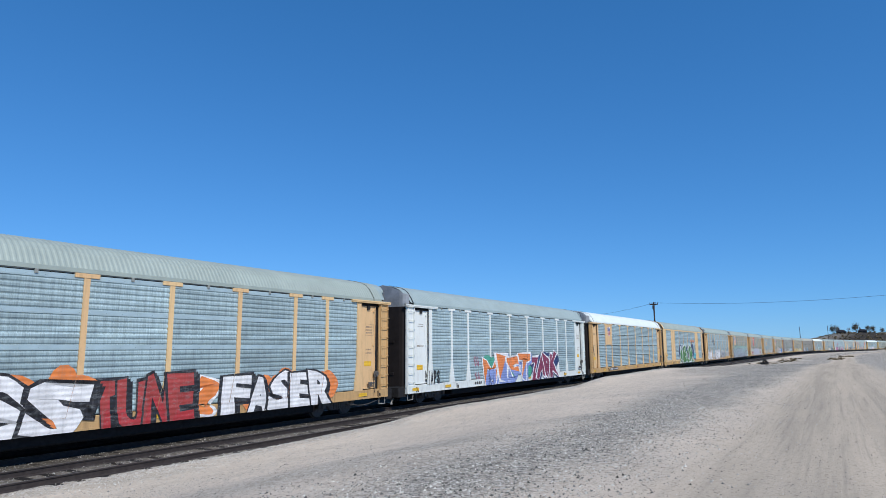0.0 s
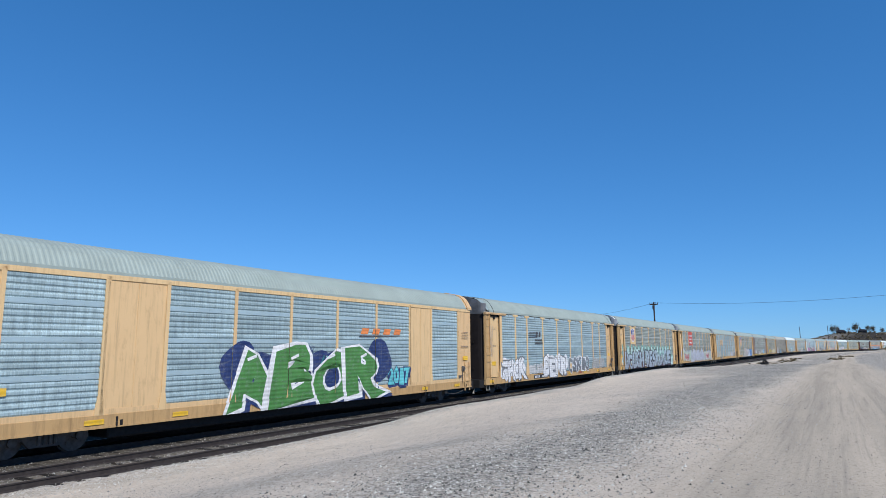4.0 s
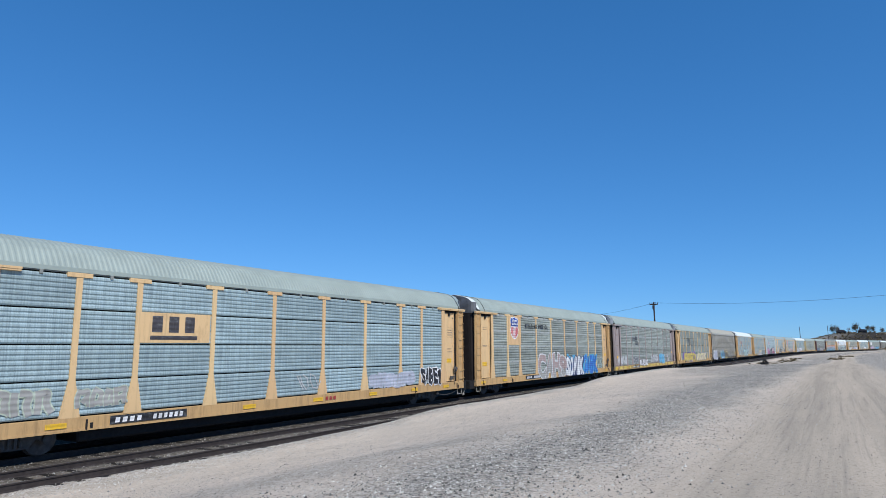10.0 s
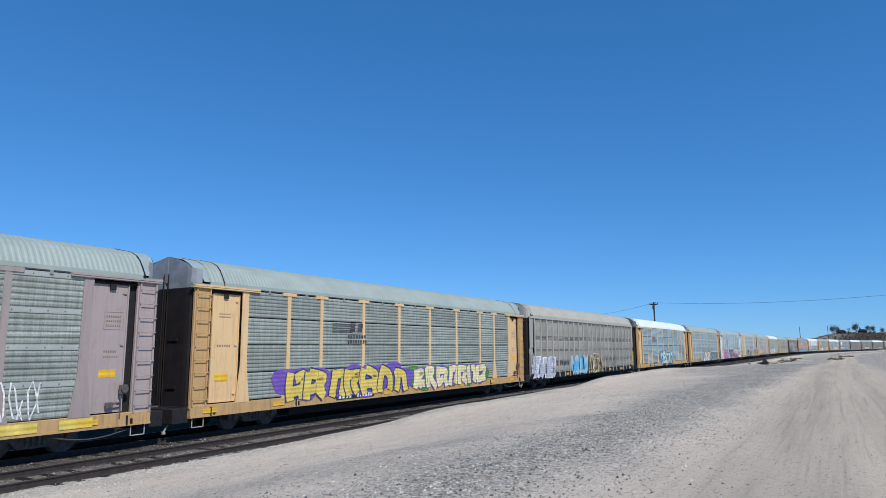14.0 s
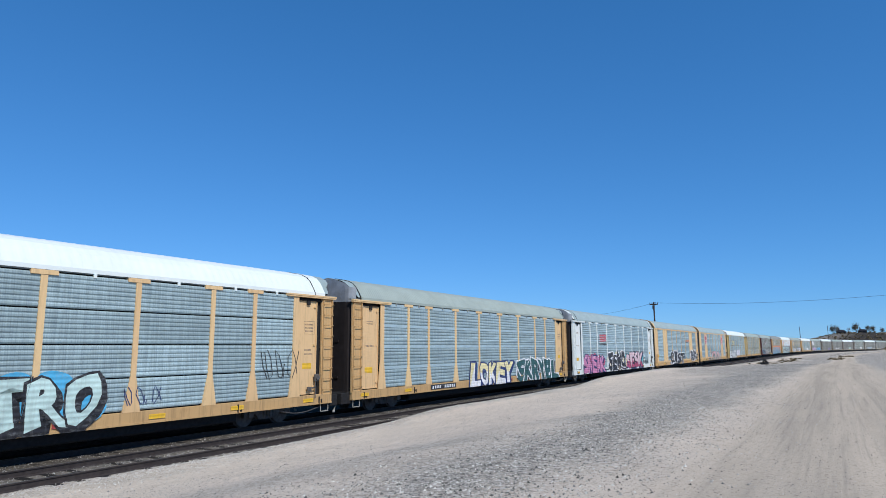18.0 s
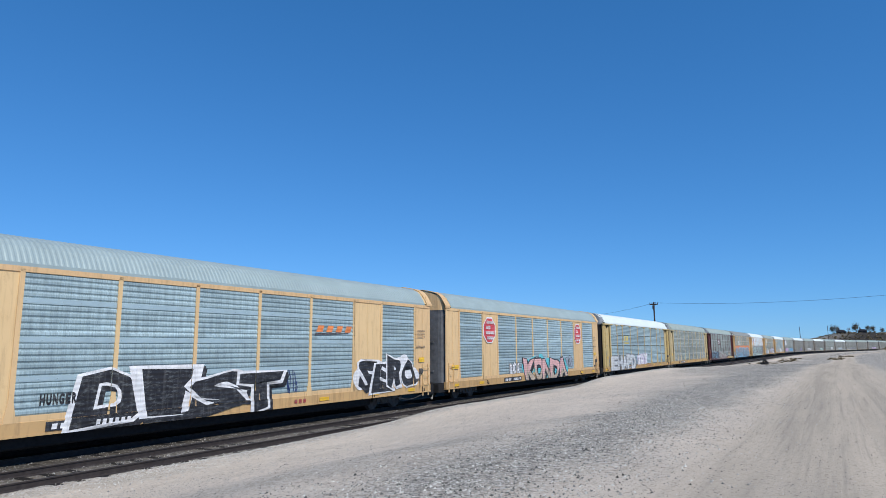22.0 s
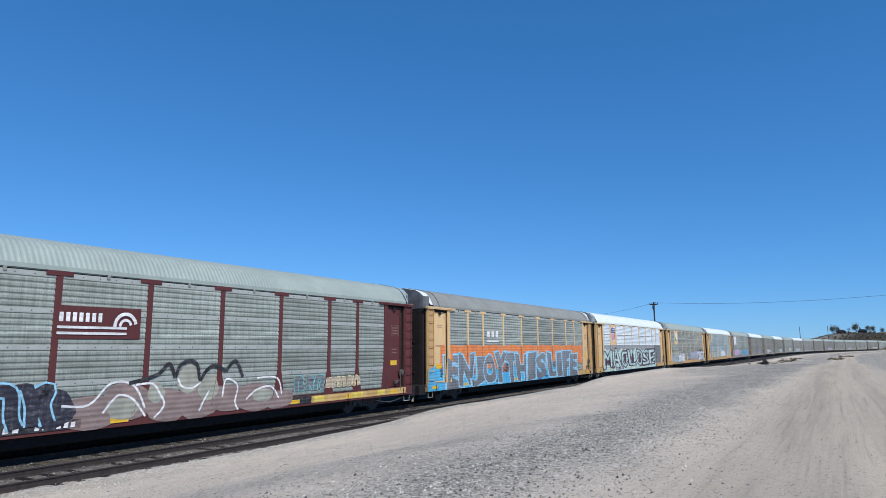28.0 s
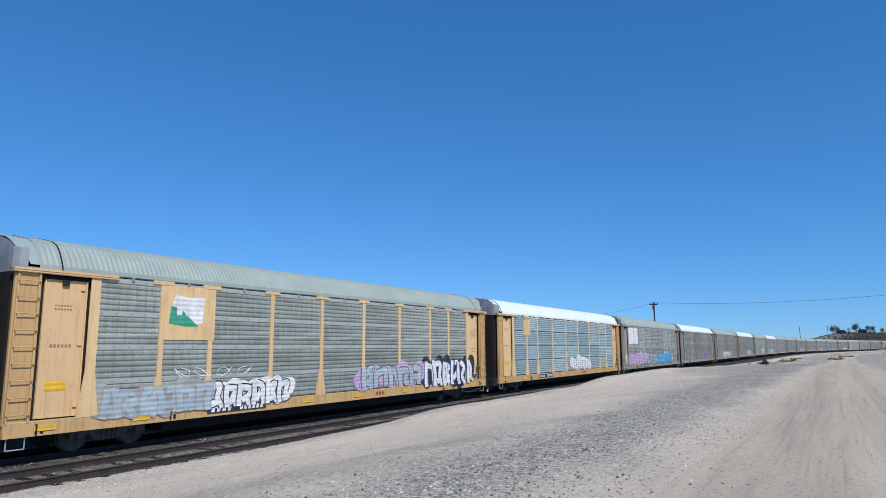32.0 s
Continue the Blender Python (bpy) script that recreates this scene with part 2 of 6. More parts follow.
def build_ground():
    ss = [-900, -500, -250, -120, -70] + [-40 + i * 0.8 for i in range(150)] + [80 + i * 3 for i in range(60)] + [262 + i * 14 for i in range(32)] + [760, 900, 1200, 1700, 2500, 3600]
    ds = [-3000, -1500, -800, -400, -250, -170, -120, -80, -50, -30, -20, -12, -9, -7, -5.5, -4.5, -3.6, -1.5, 0.5, 2.0, 2.6] + [2.7, 2.8, 3.0, 3.2] + [3.5 + i * 0.3 for i in range(66)] + [24, 27, 31, 36, 43, 52, 65, 80, 100, 130, 170, 230, 320, 450, 600, 800]
    verts, faces, grav = [], [], []
    for s in ss:
        for d in ds:
            if s > 500:
                p, ah, rt = line_at(500, d)
                p = p + ah * (s - 500)
            else:
                p, ah, rt = line_at(s, d)
            z = p.z + ground_rel(s, d) + hill(p.x, p.y)
            verts.append((p.x, p.y, z))
            r = d - HALF_D  # distance from the road's line
            road = math.exp(-((r - 0.15) / 2.15) ** 6)
            g = 0.02 - 0.4 * math.exp(-((d - 9.0) / 2.6) ** 2) * smooth(12, 18, s) * (1 - smooth(35, 60, s)) + 0.5 * noise.noise((s * 0.05, d * 0.22, 7.0)) + 0.5 * noise.noise((s * 0.4, d * 0.5, 3.0))
            g += 1.3 * math.exp(-((r + 4.0) / 1.35) ** 2) * smooth(0, 9, s) + 0.85 * smooth(28, 60, s) * smooth(4.2, 8.0, d) - 0.45 * math.exp(-((d - 6.3) / 2.2) ** 2) * (1 - smooth(45, 75, s))
            g += 0.8 * smooth(2.6, 4.0, r) + 0.9 * (1 - smooth(3.6, 5.0, d + 0.8 * noise.noise((s * 0.6, d, 2.0)))) + 0.5 * math.exp(-((d - 10.0) / 1.6) ** 2) * (1 - smooth(10, 18, s))
            # third value: dark track ballast, plus shade painted under and behind the train
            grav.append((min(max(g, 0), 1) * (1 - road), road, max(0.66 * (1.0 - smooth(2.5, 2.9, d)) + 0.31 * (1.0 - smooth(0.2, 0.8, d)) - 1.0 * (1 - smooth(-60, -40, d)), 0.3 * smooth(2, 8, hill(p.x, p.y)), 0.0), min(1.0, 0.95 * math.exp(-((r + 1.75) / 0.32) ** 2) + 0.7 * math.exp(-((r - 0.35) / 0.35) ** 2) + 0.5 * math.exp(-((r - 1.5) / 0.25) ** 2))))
    nd = len(ds)
    for i in range(len(ss) - 1):
        for j in range(nd - 1):
            a = i * nd + j
            faces.append((a, a + 1, a + nd + 1, a + nd))
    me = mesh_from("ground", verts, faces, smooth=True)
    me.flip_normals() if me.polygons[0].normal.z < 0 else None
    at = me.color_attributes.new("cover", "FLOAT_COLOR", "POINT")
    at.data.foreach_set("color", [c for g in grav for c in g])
    m, nt, b = nodes_of("desert_ground")
    cov = nt.nodes.new("ShaderNodeAttribute")
    cov.attribute_name = "cover"
    sep = nt.nodes.new("ShaderNodeSeparateColor")
    nt.links.new(cov.outputs["Color"], sep.inputs[0])
    vec = coords(nt, (1, 1, 1))
    fine = noise_tex(nt, vec, 13, 8, 0.8)
    mid = noise_tex(nt, vec, 1.3, 5, 0.6)
    big = noise_tex(nt, vec, 0.16, 4, 0.5)
    vor = nt.nodes.new("ShaderNodeTexVoronoi")
    vor.inputs["Scale"].default_value = 22
    nt.links.new(vec, vor.inputs["Vector"])
    grain = nt.nodes.new("ShaderNodeSeparateColor")
    nt.links.new(vor.outputs["Color"], grain.inputs[0])
    speck = noise_tex(nt, vec, 13, 4, 0.8)
    dirt = mix(nt, ramp(nt, mid, [(0.3, (0, 0, 0)), (0.75, (1, 1, 1))]), (0.62, 0.535, 0.43), (0.76, 0.67, 0.55))
    dirt = mix(nt, ramp(nt, fine, [(0.36, (0.6, 0.6, 0.6)), (0.5, (0, 0, 0))]), dirt, (0.30, 0.245, 0.185))
    dirt = mix(nt, ramp(nt, speck, [(0.56, (0, 0, 0)), (0.62, (0.9, 0.9, 0.9))]), dirt, (0.16, 0.14, 0.118))
    dirt = mix(nt, ramp(nt, noise_tex(nt, vec, 19, 3, 0.6), [(0.60, (0, 0, 0)), (0.70, (0.6, 0.6, 0.6))]), dirt, (0.72, 0.66, 0.57))
    stone = ramp(nt, grain.outputs[0], [(0.0, (0.09, 0.09, 0.085)), (0.45, (0.345, 0.335, 0.295)), (0.8, (0.475, 0.465, 0.415)), (1.0, (0.76, 0.75, 0.69))])
    stone = mix(nt, ramp(nt, speck, [(0.50, (0, 0, 0)), (0.58, (0.9, 0.9, 0.9))]), stone, (0.075, 0.072, 0.066))
    stone = mix(nt, 0.15, stone, dirt)
    amount = nt.nodes.new("ShaderNodeMath")
    amount.operation = "MULTIPLY"
    nt.links.new(sep.outputs[0], amount.inputs[0])
    nt.links.new(ramp(nt, noise_tex(nt, vec, 3.0, 5, 0.7), [(0.33, (0.5, 0.5, 0.5)), (0.52, (1, 1, 1))]), amount.inputs[1])
    c = mix(nt, amount.outputs[0], dirt, stone)
    along = nt.nodes.new("ShaderNodeMapping")
    along.inputs["Scale"].default_value = (2.6, 0.1, 1)
    turned = nt.nodes.new("ShaderNodeMapping")
    turned.inputs["Rotation"].default_value = (0, 0, AZ)
    nt.links.new(nt.nodes.new("ShaderNodeTexCoord").outputs["Object"], turned.inputs[0])
    nt.links.new(turned.outputs[0], along.inputs[0])
    rut = noise_tex(nt, along.outputs[0], 1.0, 6, 0.65)
    roadc = mix(nt, ramp(nt, rut, [(0.36, (0, 0, 0)), (0.62, (1, 1, 1))]), (0.44, 0.385, 0.305), (0.56, 0.485, 0.38))
    tan = nt.nodes.new("ShaderNodeMath")
    tan.operation = "MULTIPLY"
    nt.links.new(cov.outputs["Alpha"], tan.inputs[0])
    nt.links.new(ramp(nt, rut, [(0.25, (0.45, 0.45, 0.45)), (0.6, (1, 1, 1))]), tan.inputs[1])
    roadc = mix(nt, tan.outputs[0], roadc, (0.60, 0.515, 0.405))
    tread = nt.nodes.new("ShaderNodeMapping")
    tread.inputs["Scale"].default_value = (11, 0.16, 1)
    nt.links.new(turned.outputs[0], tread.inputs[0])
    lines = noise_tex(nt, tread.outputs[0], 1.0, 4, 0.6)
    roadc = mix(nt, ramp(nt, lines, [(0.5, (0, 0, 0)), (0.68, (0.4, 0.4, 0.4))]), roadc, (0.27, 0.245, 0.205))
    roadc = mix(nt, ramp(nt, fine, [(0.38, (0.5, 0.5, 0.5)), (0.52, (0, 0, 0))]), roadc, (0.30, 0.255, 0.20))
    roadc = mix(nt, ramp(nt, speck, [(0.57, (0, 0, 0)), (0.66, (0.75, 0.75, 0.75))]), roadc, (0.15, 0.132, 0.11))
    clump = noise_tex(nt, vec, 5.0, 5, 0.75)
    c = mix(nt, mix(nt, 1.0, ramp(nt, clump, [(0.5, (0, 0, 0)), (0.66, (0.5, 0.5, 0.5))]), sep.outputs[0], "MULTIPLY"), c, (0.14, 0.14, 0.132))
    c = mix(nt, ramp(nt, clump, [(0.33, (0.45, 0.45, 0.45)), (0.42, (0, 0, 0))]), c, (0.66, 0.615, 0.53))
    c = mix(nt, sep.outputs[1], c, roadc)
    c = mix(nt, ramp(nt, big, [(0.4, (0, 0, 0)), (0.7, (0.2, 0.2, 0.2))]), c, (0.30, 0.275, 0.235))
    # near-black tone carries both the dark ballast and the train's painted shade
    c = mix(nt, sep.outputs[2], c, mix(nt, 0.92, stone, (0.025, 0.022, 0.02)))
    nt.links.new(c, b.inputs["Base Color"])
    b.inputs["Roughness"].default_value = 1.0
    b.inputs["Specular IOR Level"].default_value = 0.0
    h = nt.nodes.new("ShaderNodeMath")
    nt.links.new(fine, h.inputs[0])
    nt.links.new(speck, h.inputs[1])
    bump(nt, b, h.outputs[0], 0.6, 0.03)
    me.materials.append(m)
    return tagged(new("ground", me), "dry tan desert dirt with grey gravel patches, wheel ruts and shade painted under the train", "ground", kind="structure")


build_ground()

# ---- tracks ----


def sweep(profile, off, s_list, name):
    verts, faces = [], []
    n = len(profile)
    for s in s_list:
        p, ah, rt = line_at(s, off)
        for y, z in profile:
            q = p + rt * y
            verts.append((q.x, q.y, p.z + z))
    for i in range(len(s_list) - 1):
        for j in range(n):
            a, b = i * n + j, i * n + (j + 1) % n
            faces.append((a, b, b + n, a + n))
    return mesh_from(name, verts, faces)


RAIL_PROFILE = [(-0.075, -0.18), (0.075, -0.18), (0.075, -0.165), (0.012, -0.14), (0.012, -0.04), (0.036, -0.03), (0.036, -0.003), (0.028, 0.0), (-0.028, 0.0), (-0.036, -0.003), (-0.036, -0.03), (-0.012, -0.04), (-0.012, -0.14), (-0.075, -0.165)]
TRACK_S = [-150 + i * 10 for i in range(30)] + [150 + i * 6 for i in range(60)] + [520, 620, 720]


def build_track(name, off, label):
    track = tagged(new(name), label, "railway track", kind="structure")
    for side in (-0.7525, 0.7525):
        me = sweep(RAIL_PROFILE, off + side, TRACK_S, "rail")
        rail = part("rail", me, RAIL, track)
        me.materials.append(RAIL_TOP)
        me.polygons.foreach_set("material_index", [1 if i % 14 in (6, 7, 8) else 0 for i in range(len(me.polygons))])
    bm = box(bmesh.new(), -0.115, 0.115, -1.3, 1.3, -0.36, -0.165, 0.012)
    tie = bpy.data.meshes.new("tie")
    bm.to_mesh(tie)
    bm.free()
    rng = random.Random(5)
    verts, faces = [], []
    base = [v.co.copy() for v in tie.vertices]
    fs = [tuple(f.vertices) for f in tie.polygons]
    s = -60.0
    while s < 420:
        p, ah, rt = line_at(s, off + rng.uniform(-0.05, 0.05))
        m = Matrix((ah, -rt, Vector((0, 0, 1)))).transposed().to_4x4()
        m.translation = p + Vector((0, 0, rng.uniform(-0.02, 0.02)))
        m = m @ pose(0, 0, 0, 0, 0, rng.uniform(-1.5, 1.5))
        if -12 < s < 68:
            part("tie", tie, TIE, track, m=m)
        else:
            k = len(verts)
            verts += [tuple(m @ v) for v in base]
            faces += [tuple(i + k for i in f) for f in fs]
        s += 0.56
    rest = part("ties_far", mesh_from("ties_far", verts, faces), TIE, track)
    tagged(rest, kind="stuff")
    return track


build_track("railway_track_main", CENTRE_OFF, "dark steel rails on wooden ties carrying the freight train")
build_track("railway_track_siding", SIDING_OFF, "empty rusty rails on dark ties half buried in ballast")

# ---- autorack cars ----
ROOF_SECTION = [(-1.53, 4.90), (-1.525, 5.02), (-1.515, 5.03), (-1.40, 5.24), (-1.24, 5.48), (-1.06, 5.65), (-0.78, 5.78), (0.0, 5.94)]
ROOF_SECTION = ROOF_SECTION + [(-y, z) for y, z in ROOF_SECTION[-2::-1]]
HL = 12.42
EAVE, DECK, SILL = 4.88, 0.98, 0.62


def roof_mesh(depth, pitch):
    verts, faces = [], []
    n = len(ROOF_SECTION)
    xs = []
    k = int(2 * HL / pitch)
    for i in range(k):
        x0 = -HL + i * pitch
        xs += [(x0, 0), (x0 + pitch * 0.3, 0), (x0 + pitch * 0.5, -depth), (x0 + pitch * 0.8, -depth)]
    xs.append((HL, 0))
    for x, d in xs:
        for y, z in ROOF_SECTION:
            if z < 5.025:
                verts.append((x, y, z))
                continue
            l = math.hypot(y / 1.53, (z - 4.3) / 1.49)
            verts.append((x, y + (y / 1.53) * d / l, z + (z - 4.3) * d / l / 1.5))
    for i in range(len(xs) - 1):
        for j in range(n - 1):
            a = i * n + j
            faces.append((a, a + n, a + n + 1, a + 1))
    return mesh_from("roof", verts, faces)


def corrugated(width, z0, z1, pitch, depth, rows=1, gap=0.035):
    """Sheet with horizontal ribs, y = 0 outermost, in one or more rows."""
    verts, faces, mats, bolts = [], [], [], []
    h = (z1 - z0) / rows
    for r in range(rows):
        a, b = z0 + r * h + (gap / 2 if r else 0), z0 + (r + 1) * h - (gap / 2 if r < rows - 1 else 0)
        k = max(2, round((b - a) / pitch))
        p = (b - a) / k
        prof, seams = [(0.05, a)], set()
        for i in range(k):
            z = a + i * p
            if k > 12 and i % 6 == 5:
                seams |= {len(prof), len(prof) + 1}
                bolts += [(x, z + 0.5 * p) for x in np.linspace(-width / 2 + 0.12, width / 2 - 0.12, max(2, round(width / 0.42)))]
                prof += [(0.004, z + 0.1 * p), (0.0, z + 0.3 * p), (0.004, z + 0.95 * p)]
            else:
                prof += [(depth, z + 0.04 * p), (0.0, z + 0.3 * p), (0.0, z + 0.68 * p), (depth, z + 0.94 * p)]
        prof += [(0.05, b)]
        base = len(verts)
        for x in (-width / 2, width / 2):
            verts += [(x, y, z) for y, z in prof]
        m = len(prof)
        for i in range(m - 1):
            faces.append((base + i, base + m + i, base + m + i + 1, base + i + 1))
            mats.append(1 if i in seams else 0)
    for x, z in bolts:
        k = len(verts)
        verts += [(x - 0.018, 0.003, z - 0.018), (x + 0.018, 0.003, z - 0.018), (x + 0.018, 0.003, z + 0.018), (x - 0.018, 0.003, z + 0.018), (x, -0.012, z)]
        faces += [(k, k + 1, k + 4), (k + 1, k + 2, k + 4), (k + 2, k + 3, k + 4), (k + 3, k, k + 4)]
        mats += [2] * 4
    return mesh_from("side_panel", verts, faces, mats)


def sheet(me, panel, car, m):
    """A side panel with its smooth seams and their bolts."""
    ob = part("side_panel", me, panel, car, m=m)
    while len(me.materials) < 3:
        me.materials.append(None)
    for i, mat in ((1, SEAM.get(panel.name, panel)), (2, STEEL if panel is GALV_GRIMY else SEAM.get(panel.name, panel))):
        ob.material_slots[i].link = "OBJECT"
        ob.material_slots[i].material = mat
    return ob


def post_mesh(w_top, w_bot, z_flare, cap):
    bm = bmesh.new()
    a, b = w_top / 2, w_bot / 2
    prism(bm, [(-b, DECK - 0.02), (b, DECK - 0.02), (b * 0.92, DECK + 0.12), (a, z_flare), (a, EAVE), (-a, EAVE), (-a, z_flare), (-b * 0.92, DECK + 0.12)], -0.04, 0.0)
    box(bm, -0.02, 0.02, 0.0, 0.12, DECK, EAVE)
    if cap:
        box(bm, -cap / 2, cap / 2, -0.055, 0.03, EAVE - 0.12, EAVE + 0.01, 0.01)
    return bm


def ladder_mesh(z0, z1, w, n):
    bm = bmesh.new()
    for x in (-w / 2, w / 2):
        box(bm, x - 0.025, x + 0.025, -0.05, 0.0, z0, z1)
    for i in range(n):
        z = z0 + (i + 0.5) * (z1 - z0) / n
        tube(bm, (-w / 2, -0.10, z), (w / 2, -0.10, z), 0.014, 6)
        for x in (-w / 2, w / 2):
            box(bm, x - 0.014, x + 0.014, -0.11, -0.04, z - 0.014, z + 0.014)
    return bm


END_PLAN = ((-12.66, 1.42), (-12.84, 1.36), (-12.95, 1.22), (-12.98, 1.05), (-12.99, 0.5), (-12.99, 0.05), (-12.9, 0.04))


def roof_height(y):
    """Height of the roof's skin at y from the centre line."""
    for (ya, za), (yb, zb) in zip(ROOF_SECTION[2:8], ROOF_SECTION[3:8]):
        if -abs(y) <= yb:
            return za + (zb - za) * max(0.0, (-abs(y) - ya) / (yb - ya))
    return 5.94


def end_x(y):
    """How far out the end stands at y."""
    for (xa, ya), (xb, yb) in zip(END_PLAN[:6], END_PLAN[1:6]):
        if abs(y) >= yb:
            return xa + (xb - xa) * min(max((ya - abs(y)) / (ya - yb), 0.0), 1.0)
    return END_PLAN[5][0]


def end_leaf(side, z0, z1):
    """Half of the clamshell end, rounded at the car's corner, from z0 up to z1 or the roof."""
    bm = bmesh.new()
    rows = [(bm.verts.new((x, side * y, z0)), bm.verts.new((x, side * y, z1 or max(roof_height(y) - 0.03, 5.44)))) for x, y in END_PLAN]
    for (a, b), (c, d) in zip(rows, rows[1:]):
        bm.faces.new((a, c, d, b))
    bmesh.ops.recalc_face_normals(bm, faces=bm.faces)
    return bm


def end_door_mesh():
    """The two leaves of the end door with hinge bars and a lock rod."""
    bm = end_leaf(-1, 0.9, 4.80)
    for ob in (end_leaf(1, 0.9, 4.80),):
        me = bpy.data.meshes.new("leaf")
        ob.to_mesh(me)
        ob.free()
        bm.from_mesh(me)
        bpy.data.meshes.remove(me)
    for z in (1.5, 3.05):
        box(bm, -13.03, -12.98, -0.75, -0.3, z, z + 0.11)
        box(bm, -13.03, -12.98, 0.3, 0.75, z, z + 0.11)
    for y in (-0.12, 0.12):
        tube(bm, (-13.01, y, 1.0), (-13.01, y, 5.3), 0.018, 6)
    return bm


def end_cap_mesh():
    """Upper part of the clamshell end."""
    bm = end_leaf(-1, 4.81, 0)
    other = end_leaf(1, 4.81, 0)
    me = bpy.data.meshes.new("leaf")
    other.to_mesh(me)
    other.free()
    bm.from_mesh(me)
    bpy.data.meshes.remove(me)
    box(bm, -13.0, -12.97, -0.05, 0.05, 5.0, 5.9)
    return bm


def roof_end_mesh():
    """Smooth bent sheet between the ribbed roof and the end door."""
    bm = bmesh.new()
    rows = []
    for y, z in ROOF_SECTION[1:-1]:
        rows.append([bm.verts.new((x, y * 0.99, z - 0.012)) for x in (-12.36, min(-12.5, end_x(y) + 0.02))])
    for a, b in zip(rows, rows[1:]):
        bm.faces.new((a[0], a[1], b[1], b[0]))
    bmesh.ops.recalc_face_normals(bm, faces=bm.faces)
    bmesh.ops.solidify(bm, geom=bm.faces[:], thickness=0.012)
    return bm


def air_hose_mesh():
    """Brake hose hanging beside the coupler, with its pale glad hand."""
    bm = bmesh.new()
    pts = [(-13.1, -0.9, 0.62), (-13.25, -0.95, 0.5), (-13.38, -0.95, 0.34), (-13.45, -0.93, 0.2)]
    for p, q in zip(pts, pts[1:]):
        tube(bm, p, q, 0.028, 7)
    box(bm, -13.5, -13.4, -0.98, -0.88, 0.12, 0.22, 0.02)
    return bm


def chain_mesh():
    """Slack rod and chain under the sill by the hand brake."""
    bm = bmesh.new()
    pts = [(-1.5 + i * 0.25, -0.02, 0.5 - 0.16 * math.sin(i * math.pi / 9)) for i in range(10)]
    for p, q in zip(pts, pts[1:]):
        tube(bm, p, q, 0.016, 5)
    return bm


def sideframe_mesh():
    bm = bmesh.new()
    out = [(-1.15, 0.36), (-1.12, 0.62), (-0.72, 0.66), (-0.45, 0.78), (0.45, 0.78), (0.72, 0.66), (1.12, 0.62), (1.15, 0.36), (0.92, 0.34), (0.62, 0.46), (0.42, 0.24), (-0.42, 0.24), (-0.62, 0.46), (-0.92, 0.34)]
    prism(bm, out, -0.08, 0.08)
    for x in (-0.2, -0.05, 0.1, 0.22):
        tube(bm, (x, -0.1, 0.3), (x, -0.1, 0.62), 0.055, 8)
    for x in (-0.87, 0.87):
        tube(bm, (x, -0.16, 0.44), (x, -0.05, 0.44), 0.12, 12)
    return bm


def wheelset_mesh():
    bm = bmesh.new()
    for y in (-0.76, 0.76):
        s = 1 if y > 0 else -1
        tube(bm, (0, y - 0.06, 0), (0, y + 0.06, 0), 0.42, 24)
        tube(bm, (0, y - s * 0.09, 0), (0, y - s * 0.06, 0), 0.45, 24)
        tube(bm, (0, y + s * 0.06, 0), (0, y + s * 0.075, 0), 0.16, 12)
        for a in range(3):
            c, q = math.cos(a * 2.09), math.sin(a * 2.09)
            tube(bm, (0.25 * c, y + s * 0.055, 0.25 * q), (0.25 * c, y + s * 0.07, 0.25 * q), 0.06, 8)
    tube(bm, (0, -0.95, 0), (0, 0.95, 0), 0.08, 10)
    return bm


def bolster_mesh():
    bm = bmesh.new()
    box(bm, -0.22, 0.22, -0.95, 0.95, 0.4, 0.62, 0.03)
    tube(bm, (0, 0, 0.6), (0, 0, 0.75), 0.2, 12)
    return bm


def coupler_mesh():
    bm = bmesh.new()
    box(bm, 0.0, 0.75, -0.1, 0.1, 0.78, 0.95, 0.02)
    box(bm, 0.6, 0.9, -0.2, 0.16, 0.72, 1.0, 0.05)
    tube(bm, (0.3, 0.3, 0.85), (0.55, 0.34, 0.5), 0.025, 6)
    tube(bm, (0.55, 0.34, 0.5), (0.85, 0.3, 0.55), 0.025, 6)
    return bm


def stirrup_mesh():
    bm = bmesh.new()
    for a, b in (((-0.22, 0, 0.65), (-0.22, 0, 0.3)), ((0.22, 0, 0.65), (0.22, 0, 0.3)), ((-0.22, 0, 0.3), (0.22, 0, 0.3))):
        tube(bm, a, b, 0.017, 6)
    return bm


def brake_mesh():
    """Hand-brake box with its wheel, rod and chain."""
    bm = bmesh.new()
    box(bm, -0.12, 0.12, -0.08, 0.0, 1.5, 1.78, 0.02)
    tube(bm, (0.02, -0.12, 1.66), (0.02, -0.08, 1.66), 0.11, 12)
    tube(bm, (-0.06, -0.05, 1.5), (-0.06, -0.05, 0.85), 0.02, 6)
    tube(bm, (-0.06, -0.06, 1.28), (-0.4, -0.06, 1.25), 0.025, 6)
    box(bm, -0.5, -0.3, -0.08, 0.0, 1.15, 1.3)
    return bm


WHEELSETS = {-0.875: [], 0.875: []}


